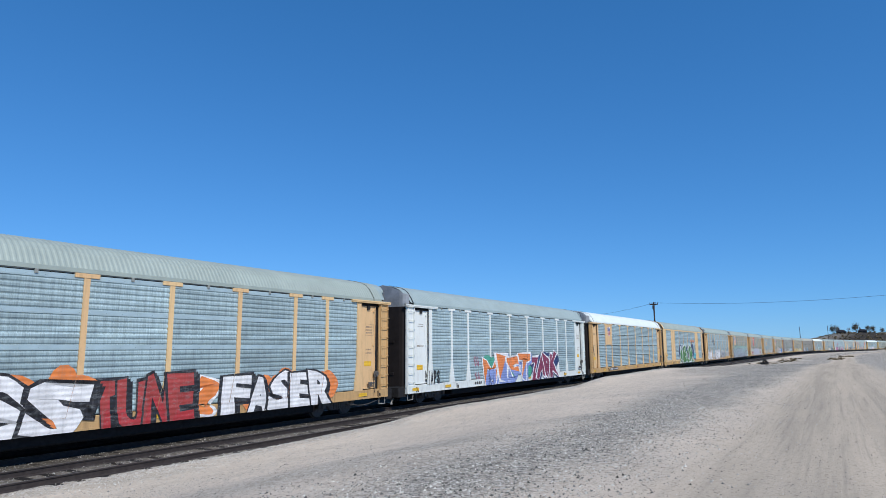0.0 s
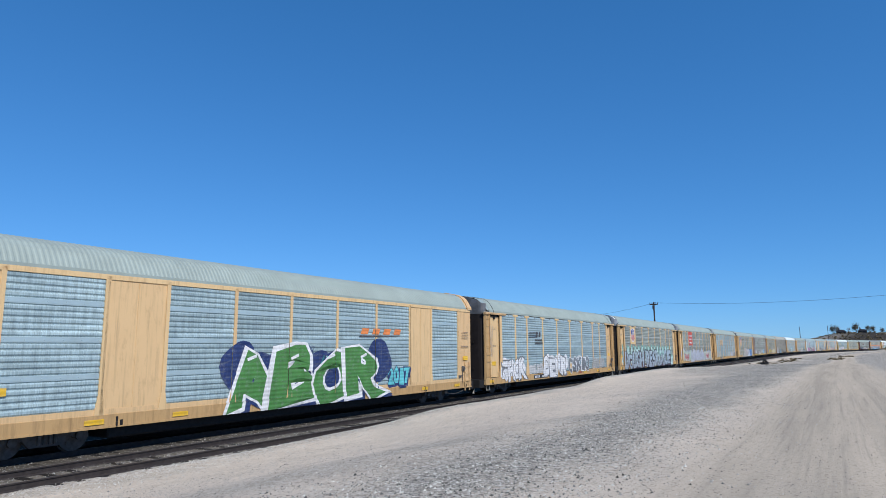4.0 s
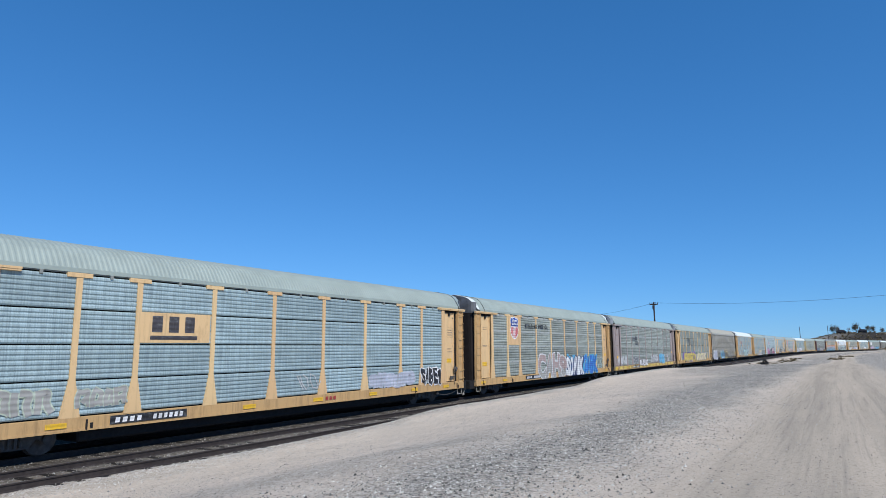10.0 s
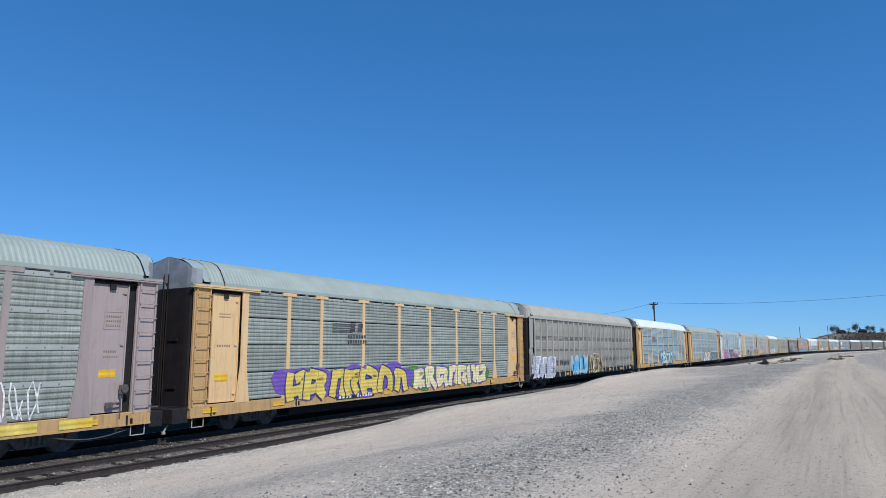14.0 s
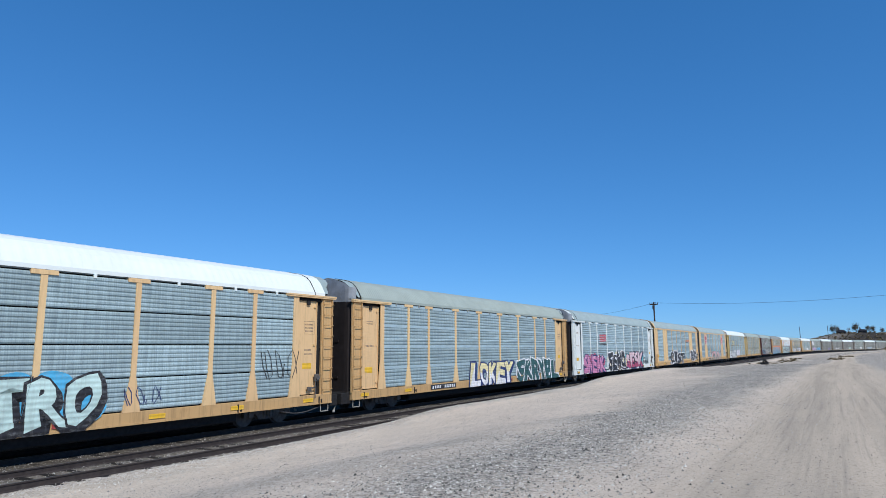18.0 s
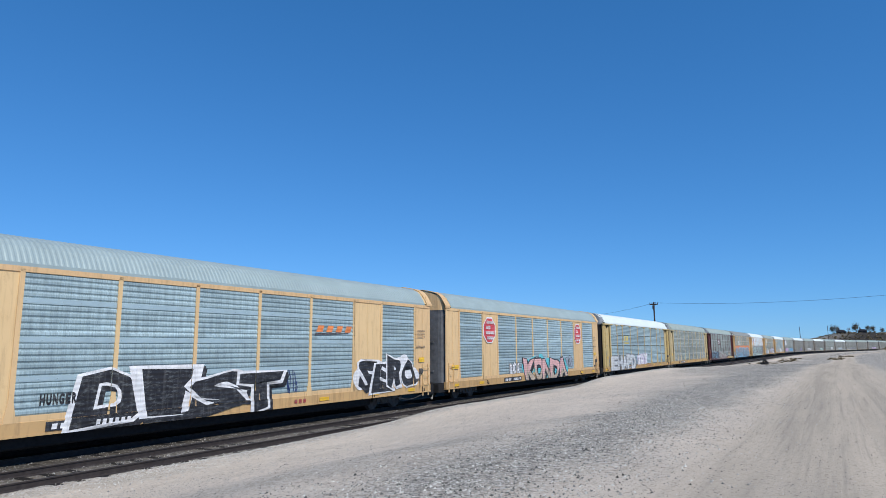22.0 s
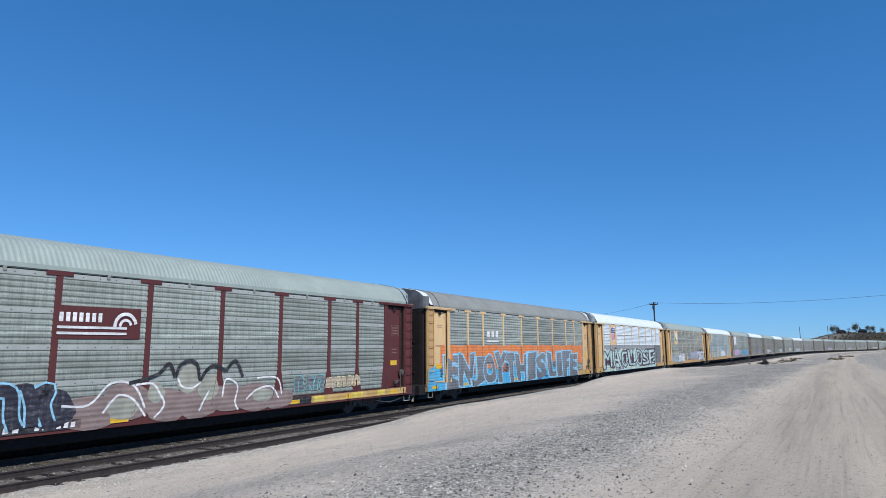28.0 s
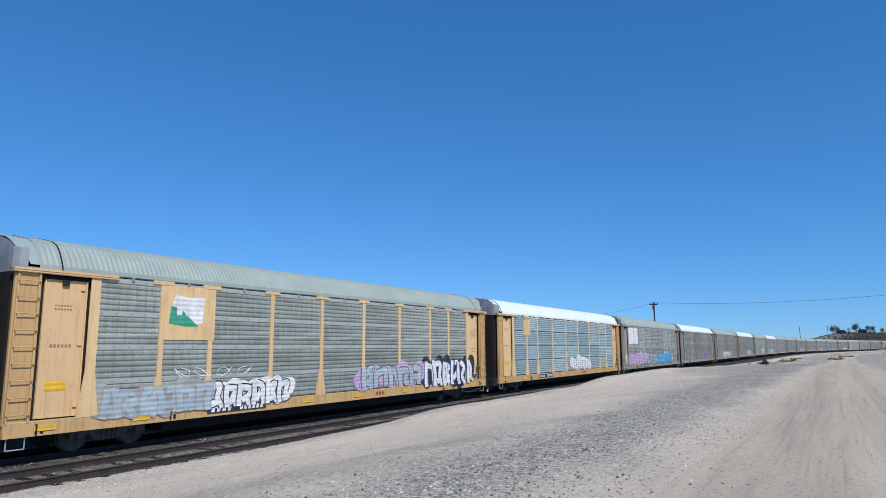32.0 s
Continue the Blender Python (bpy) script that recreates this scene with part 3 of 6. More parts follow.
def running_gear(car):
    for x in (-9.9, 9.9):
        truck = part("truck", shared("bolster", bolster_mesh), STEEL, car, "dark cast-steel two-axle truck", pose(x, 0, 0))
        for y, r in ((-1.02, 0), (1.02, 180)):
            part("side_frame", shared("sideframe", sideframe_mesh), STEEL, truck, m=pose(0, y, 0, 0, 0, r))
        for dx in (-0.875, 0.875):
            WHEELSETS[dx].append(part("wheelset", shared("wheelset", wheelset_mesh), STEEL, truck, m=pose(dx, 0, 0.42)))
    for r in (0, 180):
        part("coupler", shared("coupler", coupler_mesh), STEEL, car, m=pose(0, 0, 0, 0, 0, r) @ pose(12.95, 0, 0))
    part("underframe", shared("underframe", lambda: box(box(box(bmesh.new(), -13.4, 13.4, -0.45, 0.45, 0.62, 0.9, 0.02), -8.3, 8.3, -1.28, 1.28, 0.27, 0.66, 0.05), -13.1, 13.1, -1.36, 1.36, 0.86, 0.95)), BLACK, car)
    for x in (-3.2, 1.0, 3.6):
        part("brake_gear", shared(("brake_gear", x), lambda: tube(box(bmesh.new(), -0.5, 0.4, -0.95, -0.6, 0.42, 0.72, 0.03), (-0.9, -0.8, 0.55), (0.9, -0.8, 0.55), 0.1, 10)), STEEL, car, m=pose(x, 0, 0))


def sill_mesh():
    bm = bmesh.new()
    box(bm, -12.95, 12.95, -1.53, -1.36, SILL, DECK, 0.012)
    box(bm, -12.95, 12.95, -1.545, -1.36, SILL - 0.02, SILL + 0.04)
    return bm


def ends(car, paint_mat, door_mat, cap_mat, hood=None):
    for r in (0, 180):
        turn = pose(0, 0, 0, 0, 0, r)
        part("end_door", shared("end_door", end_door_mesh), door_mat, car, "steel clamshell end doors", turn)
        part("end_cap", shared("end_cap", end_cap_mesh), cap_mat, car, m=turn)
        part("roof_end", shared("roof_end", roof_end_mesh), hood or ROOF_LIGHT, car, m=turn)
        part("end_platform", shared("end_platform", lambda: box(bmesh.new(), -13.48, -12.6, -1.38, 1.38, 0.45, 0.92, 0.02)), BLACK, car, m=turn)
        part("air_hose", shared("air_hose", air_hose_mesh), GREY, car, m=turn)
    part("brake_chain", shared("brake_chain", chain_mesh), STEEL, car, m=pose(11.6, -1.4, 0))
    for x in (-12.1, -8.15, 8.15, 12.25):
        part("jack_pad", shared("jack_pad", lambda: box(box(bmesh.new(), -0.09, -0.04, -0.03, 0.05, 0.62, 0.9, 0.01), 0.04, 0.12, -0.02, 0.05, 0.64, 0.8, 0.01)), BLACK, car, m=pose(x, -1.535, 0))


def side_ends(car, col):
    """Door panel, ladder and header at the four corners."""
    worn = RUSTED if col is YELLOW else col
    for sx in (-1, 1):
        for r in (0, 180):
            turn = pose(0, 0, 0, 0, 0, r)
            part("door_post", shared("door_post", lambda: post_mesh(0.28, 0.62, 2.2, 0)), col, car, m=turn @ pose(sx * (10.86 if (sx < 0) == (r == 0) else 10.78), -1.5, 0))
            near_left = (sx < 0) == (r == 0)
            dc, pc = (11.63, 12.65) if near_left else (11.48, 12.63)
            part("door_panel", shared("door_panel", door_panel_mesh), col, car, m=turn @ pose(sx * dc, -1.42, 0))
            # black bar painted in as shade under the header, with the small latch
            part("door_track", shared("door_track", lambda: box(box(bmesh.new(), -0.9, 0.9, -0.02, 0.06, 4.66, 4.72), -0.16, 0.02, -0.06, 0.0, 4.5, 4.66, 0.01)), BLACK, car, m=turn @ pose(sx * 11.6, -1.44, 0))
            part("corner_plate", shared("corner_plate", lambda: box(box(box(bmesh.new(), -0.33, 0.33, 0.0, 0.03, 0.9, 4.8, 0.005), -0.33, -0.30, 0.03, 0.08, 0.9, 4.8), 0.30, 0.33, 0.03, 0.08, 0.9, 4.8)), worn, car, m=turn @ pose(sx * pc, -1.5, 0))
            part("ladder", shared("ladder", lambda: ladder_mesh(0.95, 4.78, 0.52, 9)), worn, car, m=turn @ pose(sx * pc, -1.5, 0))
            part("header", shared("header", lambda: box(box(bmesh.new(), -1.4, 1.4, -0.10, 0.05, 4.78, 4.9, 0.012), -1.4, 1.4, -0.115, -0.10, 4.84, 4.9)), col, car, m=turn @ pose(sx * 11.65, -1.5, 0))
            part("stirrup", shared("stirrup", stirrup_mesh), GREY, car, m=turn @ pose(sx * 12.6, -1.45, 0))
            if sx > 0:
                # black sheet added behind slots and door gaps as the dark interior's shade
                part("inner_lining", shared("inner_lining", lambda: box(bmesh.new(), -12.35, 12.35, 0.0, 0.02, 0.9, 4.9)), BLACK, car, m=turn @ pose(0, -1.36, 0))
        # added black sheet that keeps the car's end dark inside, in place of shade
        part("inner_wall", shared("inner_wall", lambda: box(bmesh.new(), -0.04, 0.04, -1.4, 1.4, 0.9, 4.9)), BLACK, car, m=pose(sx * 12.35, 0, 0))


def door_panel_mesh():
    bm = bmesh.new()
    box(bm, -0.58, 0.58, 0.0, 0.03, 1.02, 4.72, 0.005)
    box(bm, -0.58, -0.54, -0.03, 0.0, 1.02, 4.72)
    box(bm, 0.54, 0.58, -0.03, 0.0, 1.02, 4.72)
    box(bm, -0.5, 0.5, -0.03, 0.0, 1.02, 1.07)
    for z in (1.25, 2.9, 4.4):
        box(bm, 0.40, 0.5, -0.045, 0.0, z, z + 0.05)
    return bm


POSTS_A = (-8.7, -6.86, -4.11, -1.37, 1.37, 4.11, 6.86, 8.7)
FACES = {}


def car_a(n, col, panel, roof, split, label, door=None, cap=None, caps=0.72):
    """Rack with flared posts and sheet panels."""
    car = tagged(new("autorack_car"), label, "rail car", group="cars of the freight train")
    edges = (-10.78,) + POSTS_A + (10.78,)
    for r in (0, 180):
        turn = pose(0, 0, 0, 0, 0, r)
        part("side_sill", shared("side_sill", sill_mesh), WORN.get(col.name, col), car, m=turn)
        for x in POSTS_A:
            part("side_post", shared(("side_post", caps), lambda: post_mesh(0.18, 0.58, 2.0, caps)), col, car, m=turn @ pose(x, -1.49, 0))
        for a, b in zip(edges, edges[1:]):
            w = round(b - a - 0.06, 3)
            if split:
                h = (EAVE - 0.03 - DECK - 0.02) / 4
                for k in range(4):
                    sheet(shared(("side_panel", w, 4), lambda: corrugated(w, 0.018, h - 0.018, 0.137, 0.022)), panel, car, turn @ pose((a + b) / 2, -1.515, DECK + 0.02 + k * h))
            else:
                sheet(shared(("side_panel", w, 1), lambda: corrugated(w, DECK + 0.02, EAVE - 0.03, 0.16, 0.024)), panel, car, turn @ pose((a + b) / 2, -1.515, 0))
        part("top_rail", shared("top_rail", lambda: box(bmesh.new(), -13.1, 13.1, -1.5, -1.4, EAVE - 0.01, EAVE + 0.06)), ROOF_DULL, car, m=turn)
    part("roof", shared("roof_ribbed", lambda: roof_mesh(0.011, 0.155)) if roof is not ROOF_WHITE else shared("roof_smooth", lambda: roof_mesh(0.005, 0.3)), roof, car)
    for sx in (-1, 1):
        for r in (0, 180):
            part("roof_strap", shared("roof_strap", lambda: hoop_mesh(0.018, 1.006, 0.012)), BLACK, car, m=pose(0, 0, 0, 0, 0, r) @ pose(sx * (12.4 if (n + r // 180) % 2 else 11.75), 0, 0, 0, 0, sx * 3))
    for a, b in zip(edges, edges[1:]):
        part("eave_clip", shared("eave_clip", lambda: box(bmesh.new(), -0.045, 0.045, -0.03, 0.02, EAVE - 0.10, EAVE + 0.02, 0.005)), ROOF_DULL if roof is not ROOF_WHITE else ROOF_WHITE, car, m=pose((a + b) / 2, -1.515, 0))
    side_ends(car, col)
    ends(car, col, door or (END_BROWN_SHADED if n % 3 else END_TAN_SHADED), cap or (END_ZINC if n % 4 else END_GREY), ROOF_WHITE if n % 3 == 2 else ROOF_LIGHT)
    running_gear(car)
    part("hand_brake", shared("hand_brake", brake_mesh), STEEL, car, m=pose(12.0, -1.5, 0))
    return car


POSTS_B = (-11.5, -8.75, -6.75, -4.05, -1.35, 1.35, 4.05, 6.75, 8.75, 11.5)


def car_b(n, col, panel, roof, label, door=None):
    """Rack with wide painted plates between the sheet panels."""
    car = tagged(new("autorack_car"), label, "rail car", group="cars of the freight train")
    for r in (0, 180):
        turn = pose(0, 0, 0, 0, 0, r)
        part("side_sill", shared("side_sill", sill_mesh), WORN.get(col.name, col), car, m=turn)
        for i, (a, b) in enumerate(zip((-12.95,) + POSTS_B, POSTS_B + (12.95,))):
            w = round(b - a, 3)
            if i in (0, 2, 8, 10):
                part("side_plate", shared(("side_plate", w), lambda: box(box(box(bmesh.new(), -w / 2, w / 2, 0.0, 0.04, DECK, EAVE - 0.02, 0.006), -0.015, 0.015, -0.012, 0.0, DECK, EAVE - 0.1), -w / 2, -w / 2 + 0.1, -0.03, 0.0, DECK, EAVE)), col, car, m=turn @ pose((a + b) / 2, -1.5, 0))
            else:
                sheet(shared(("side_panel", w), lambda: corrugated(w - 0.06, DECK + 0.14, EAVE - 0.08, 0.17, 0.028)), panel, car, turn @ pose((a + b) / 2, -1.508, 0))
        for x in POSTS_B:
            part("side_post", shared("post_b", lambda: post_mesh(0.13, 0.3, 1.5, 0)), col, car, m=turn @ pose(x, -1.49, 0))
        part("top_rail", shared("top_rail_b", lambda: box(bmesh.new(), -12.9, 12.9, -1.53, -1.4, EAVE - 0.1, EAVE + 0.06, 0.01)), col, car, m=turn)
        part("bottom_rail", shared("bottom_rail_b", lambda: box(bmesh.new(), -12.9, 12.9, -1.515, -1.42, DECK, DECK + 0.15)), col, car, m=turn)
        for sx in (-1, 1):
            part("ladder", shared("ladder_short", lambda: ladder_mesh(0.45, 2.0, 0.5, 4)), col, car, m=turn @ pose(sx * 12.45, -1.52, 0))
            part("roof_hoop", shared("roof_hoop", hoop_mesh), col, car, m=turn @ pose(sx * 12.8, 0, 0))
    part("roof", shared("roof_ribbed", lambda: roof_mesh(0.011, 0.155)), roof, car)
    ends(car, col, door or END_GREY, col, col)
    running_gear(car)
    part("hand_brake", shared("hand_brake", brake_mesh), STEEL, car, m=pose(12.0, -1.5, 0))
    return car


def hoop_mesh(half=0.22, grow=1.02, thick=0.03):
    bm = bmesh.new()
    pts = [(y * grow, 4.3 + (z - 4.3) * grow) for y, z in ROOF_SECTION[:8]]
    rows = []
    for x in (-half, half):
        rows.append([bm.verts.new((x, y, z)) for y, z in pts])
    for i in range(len(pts) - 1):
        bm.faces.new((rows[0][i], rows[1][i], rows[1][i + 1], rows[0][i + 1]))
    bmesh.ops.recalc_face_normals(bm, faces=bm.faces)
    bmesh.ops.solidify(bm, geom=bm.faces[:], thickness=thick)
    return bm


def car_c(n, label):
    """Grey rack with close-set narrow posts."""
    car = tagged(new("autorack_car"), label, "rail car", group="cars of the freight train")
    xs = [-12.2 + i * 1.118 for i in range(23)]
    for r in (0, 180):
        turn = pose(0, 0, 0, 0, 0, r)
        part("side_sill", shared("side_sill", sill_mesh), BLACK, car, m=turn)
        for a, b in zip(xs, xs[1:]):
            part("side_panel", shared("panel_c", panel_c_mesh), None, car, m=turn @ pose((a + b) / 2, -1.46, 0))
        for x in xs:
            part("side_post", shared("post_c", lambda: box(box(bmesh.new(), -0.05, 0.05, -0.06, 0.02, SILL, EAVE - 0.02, 0.008), -0.08, 0.08, -0.07, 0.02, SILL, 0.95)), GREY, car, m=turn @ pose(x, -1.48, 0))
        part("top_rail", shared("top_rail_b", lambda: None), GREY, car, m=turn)
        for sx in (-1, 1):
            part("corner_plate", shared("corner_c", lambda: box(box(bmesh.new(), -0.29, 0.29, 0, 0.03, 2.75, EAVE, 0.006), -0.29, 0.29, 0.05, 0.08, 0.7, 2.75)), GREY, car, m=turn @ pose(sx * 12.67, -1.47, 0))
            part("ladder", shared("ladder_short", lambda: None), GREY, car, m=turn @ pose(sx * 12.68, -1.44, 0.4))
    part("roof", shared("roof_bold", lambda: roof_mesh(0.02, 0.27)), ROOF_WARM, car)
    ends(car, GREY, END_BROWN_SHADED, GREY, ROOF_WARM)
    running_gear(car)
    return car


def panel_c_mesh():
    """Flat sheet with bands of real punched slots shown as raised dark cells."""
    verts, faces, mats = [], [], []

    def quad(x0, x1, z0, z1, y, m):
        k = len(verts)
        verts.extend([(x0, y, z0), (x1, y, z0), (x1, y, z1), (x0, y, z1)])
        faces.append((k, k + 1, k + 2, k + 3))
        mats.append(m)

    quad(-0.555, 0.555, 0.7, EAVE - 0.02, 0.0, 0)
    for zc, rows in ((4.68, 2), (3.45, 4), (2.6, 2), (1.75, 3), (0.98, 3)):
        for r in range(rows):
            for i in range(14):
                x = -0.44 + i * 0.066
                z = zc + (r - rows / 2) * 0.085
                quad(x, x + 0.04, z, z + 0.05, -0.004, 1)
    me = mesh_from("side_panel", verts, faces, mats)
    me.materials.append(GREY_SIDE)
    me.materials.append(BLACK)
    return me


# ---- the train ----
CARS = {}
STYLE = {
    -1: ("a", YELLOW, GALV, ROOF_GREY, False), 0: ("a", YELLOW, GALV, ROOF_GREY, False), 1: ("a", WHITE, GALV, ROOF_LIGHT, False), 2: ("a", YELLOW, GALV, ROOF_WHITE, True),
    3: ("b", YELLOW, GALV, ROOF_GREY), 4: ("a", YELLOW, GALV, ROOF_GREY, False), 5: ("a", YELLOW, GALV_GRIMY, ROOF_GREY, False), 6: ("a", YELLOW, GALV_GRIMY, ROOF_GREY, False),
    7: ("a", YELLOW, GALV, ROOF_GREY, True), 8: ("a", YELLOW, GALV_GRIMY, ROOF_GREY, False), 9: ("a", PINK_GREY, GALV_GRIMY, ROOF_GREY, False), 10: ("a", YELLOW, GALV_GRIMY, ROOF_GREY, True),
    11: ("c",), 12: ("a", YELLOW, GALV, ROOF_WHITE, True), 13: ("a", YELLOW, GALV, ROOF_GREY, False), 14: ("a", WHITE, GALV, ROOF_LIGHT, False), 15: ("b", YELLOW, GALV, ROOF_LIGHT),
    16: ("b", YELLOW, GALV, ROOF_LIGHT), 17: ("a", OLIVE, GALV, ROOF_WHITE, True), 18: ("a", PALE_YELLOW, GALV_GRIMY, ROOF_GREY, False), 19: ("a", MAROON, GALV_GRIMY, ROOF_GREY, False),
    20: ("a", YELLOW, GALV_GRIMY, ROOF_DULL, False), 21: ("a", YELLOW, GALV_BRIGHT, ROOF_WHITE, True), 22: ("a", YELLOW, GALV_GRIMY, ROOF_GREY, False), 23: ("a", YELLOW, GALV, ROOF_WHITE, True),
    24: ("a", FADED, GALV_GRIMY, ROOF_GREY, False), 25: ("a", FADED, GALV_DARK, ROOF_WHITE, False), 26: ("a", FADED, GALV_DARK, ROOF_GREY, False), 27: ("a", FADED, GALV_DARK, ROOF_WHITE, True),
}
LABELS = {"a": "enclosed auto carrier rail car with ribbed zinc panels", "b": "auto carrier rail car with wide painted side plates", "c": "grey auto carrier rail car with close-set posts"}
LABEL_OF = {
    0: "yellow-posted auto carrier with red and white graffiti along its sill", 1: "white-posted auto carrier with orange and purple graffiti",
    2: "yellow auto carrier with white roof and shield emblem", 3: "yellow plated auto carrier with huge green graffiti", 4: "yellow-posted auto carrier with chalky white graffiti",
    5: "grimy auto carrier with shield emblem and long silver-green graffiti", 6: "auto carrier with red emblem panel and pastel graffiti", 7: "yellow-posted auto carrier with dark block emblem and split panels",
    8: "auto carrier with shield emblem and blue-white graffiti", 9: "faded pink-posted auto carrier with blue throw-up graffiti", 10: "yellow auto carrier with yellow and purple graffiti",
    11: "grey auto carrier with close-set posts and pale blue graffiti", 12: "white-roofed yellow auto carrier with mint green graffiti", 13: "yellow-posted auto carrier with cream and dark teal graffiti",
    14: "white-posted auto carrier with pink, black and turquoise graffiti", 15: "yellow plated auto carrier with black and white graffiti", 16: "yellow plated auto carrier with red octagon emblems and pink graffiti",
    17: "pale yellow white-roofed auto carrier with big white graffiti", 18: "pale yellow grimy auto carrier with faint white tags", 19: "maroon-posted auto carrier with white emblem and outlined graffiti",
    20: "auto carrier painted orange and bright blue with grey letters", 21: "white-roofed auto carrier with bright panels and mint graffiti", 22: "yellow auto carrier with green and white flag emblem",
    23: "white-roofed yellow auto carrier with a small white tag", 24: "grimy auto carrier with white patch and pink-blue graffiti",
}
for n in range(-1, 43):
    st = STYLE.get(n)
    if st is None:
        r = random.Random(n)
        st = ("a", r.choice((FADED, FADED, GREY)), r.choice((GALV_DARK, GALV_DARK, GALV_GRIMY)), r.choice((ROOF_GREY, ROOF_GREY, ROOF_WHITE, ROOF_DULL)), r.random() < 0.4)
    if st[0] == "a":
        CARS[n] = car_a(n, st[1], st[2], st[3], st[4], LABEL_OF.get(n, LABELS["a"]))
    elif st[0] == "b":
        CARS[n] = car_b(n, st[1], st[2], st[3], LABEL_OF.get(n, LABELS["b"]))
    else:
        CARS[n] = car_c(n, LABELS["c"])
    CARS[n].matrix_basis = car_pose(n, 0)


# yellow stripes on the grey car's last posts
for x, top in ((11.28, 1.75), (12.4, 2.3)):
    part("post_stripe", box(bmesh.new(), -0.05, 0.05, -0.068, -0.062, SILL + 0.35, top), paint("stripe_yellow", (0.75, 0.48, 0.04)), CARS[11], "yellow stripe", pose(x, -1.48, 0))

# ---- scenery ----
WOOD = plain("pole_wood", (0.05, 0.04, 0.035), 0.9, 0, 0.3, 6)
SCRUB = plain("dry_scrub", (0.24, 0.20, 0.13), 0.95, 0, 0.5, 3)
TREE_BARE = plain("bare_wood", (0.16, 0.135, 0.115), 0.95, 0, 0.3, 4)
LEAF = plain("dusty_leaves", (0.085, 0.09, 0.072), 0.95, 0, 0.5, 2)


def polar(az, d):
    return Vector((d * math.sin(radians(az)), d * math.cos(radians(az)), 0))


def ground_z(x, y):
    """Height of the ground, by the nearest place along the track."""
    best = min((((line_at(s, 0)[0].xy - Vector((x, y))).length, s) for s in range(-60, 700, 4)), key=lambda q: q[0])
    p, ah, rt = line_at(best[1], 0)
    d = (Vector((x, y, 0)) - p).xy.dot(rt.xy)
    return p.z + ground_rel(best[1], d) + hill(x, y)


def utility_pole(x, y, h, arm, yaw, label):
    z = ground_z(x, y)
    pole = tagged(new("utility_pole"), label, "utility pole", group="poles beyond the railway")
    pole.matrix_basis = pose(x, y, z - 0.3, 0, 0, yaw)
    bm = bmesh.new()
    bmesh.ops.create_cone(bm, cap_ends=True, segments=12, radius1=0.17, radius2=0.12, depth=h, matrix=Matrix.Translation((0, 0, h / 2)))
    part("shaft", bm, WOOD, pole)
    if arm:
        part("crossarm", box(bmesh.new(), -arm, arm, -0.16, -0.04, h - 0.5, h - 0.32, 0.01), WOOD, pole)
        for k in (-0.95, -0.4, 0.4, 0.95):
            part("insulator", tube(bmesh.new(), (arm * k, -0.1, h - 0.32), (arm * k, -0.1, h - 0.08), 0.05, 8), WOOD, pole)
        part("transformer", tube(bmesh.new(), (0, -0.35, h - 1.2), (0, -0.35, h - 0.6), 0.16, 10), WOOD, pole)
    return pole, Vector((x, y, z - 0.3 + h - 0.1))


p1 = polar(18.13, 118)
_, TOP = utility_pole(p1.x, p1.y, 10.95, 0.7, -35, "dark wooden utility pole with one crossarm behind the train")
p2 = polar(28.83, 420)
utility_pole(p2.x, p2.y, 14.5, 0.0, 0, "thin far pole rising behind the train")
p3 = polar(30.7, 520)
utility_pole(p3.x, p3.y, 14.2, 0.0, 0, "thin far pole rising beside the hill")


def wire(name, a, b, sag, r, label):
    verts, faces = [], []
    n = 30
    for i in range(n + 1):
        t = i / n
        q = a.lerp(b, t) - Vector((0, 0, sag * 4 * t * (1 - t)))
        for k in range(4):
            c = Vector((0, 0, 1)) * math.cos(k * math.pi / 2) + Vector((1, 0, 0)) * math.sin(k * math.pi / 2)
            verts.append(tuple(q + c * r))
    for i in range(n):
        for k in range(4):
            a0, b0 = i * 4 + k, i * 4 + (k + 1) % 4
            faces.append((a0, b0, b0 + 4, a0 + 4))
    ob = new(name, mesh_from(name, verts, faces))
    ob.data.materials.append(WOOD)
    return tagged(ob, label, "power line", group="wires between the poles")


near_pole = polar(44.0, 96) + Vector((0, 0, 11.1))
far_pole = polar(9.0, 190) + Vector((0, 0, 14.6))
for k in (0.3,):
    off = Vector((0.6 * k, 0.5 * k, 0))
    wire("power_line", TOP + off, near_pole + off, 1.1, 0.016, "slack dark wire strung from the utility pole")
    wire("power_line", TOP + off, far_pole + off, 1.5, 0.018, "slack dark wire running off behind the train")


def shrub_mesh(rng, r, h, n):
    """Twiggy clump: many thin curved blades and small leaf cards with depth."""
    verts, faces = [], []
    for i in range(n):
        a, b = rng.uniform(0, 6.28), rng.random()
        base = Vector((math.cos(a), math.sin(a), 0)) * r * 0.35 * b
        tip = Vector((math.cos(a), math.sin(a), 0)) * r * (0.4 + 0.7 * b) + Vector((0, 0, h * rng.uniform(0.5, 1.1) * (1 - 0.5 * b * b)))
        side = Vector((-math.sin(a), math.cos(a), rng.uniform(-0.3, 0.3))) * r * rng.uniform(0.04, 0.12)
        k = len(verts)
        m = base.lerp(tip, 0.55) + Vector((0, 0, h * 0.12))
        verts += [tuple(base), tuple(m + side), tuple(m - side), tuple(tip), tuple(m + Vector((0, 0, r * 0.08)))]
        faces += [(k, k + 1, k + 4), (k, k + 4, k + 2), (k + 1, k + 3, k + 4), (k + 4, k + 3, k + 2)]
    return mesh_from("shrub", verts, faces)


rng = random.Random(11)
SHRUBS = [shrub_mesh(rng, 1.0, 0.8, 70) for _ in range(4)]


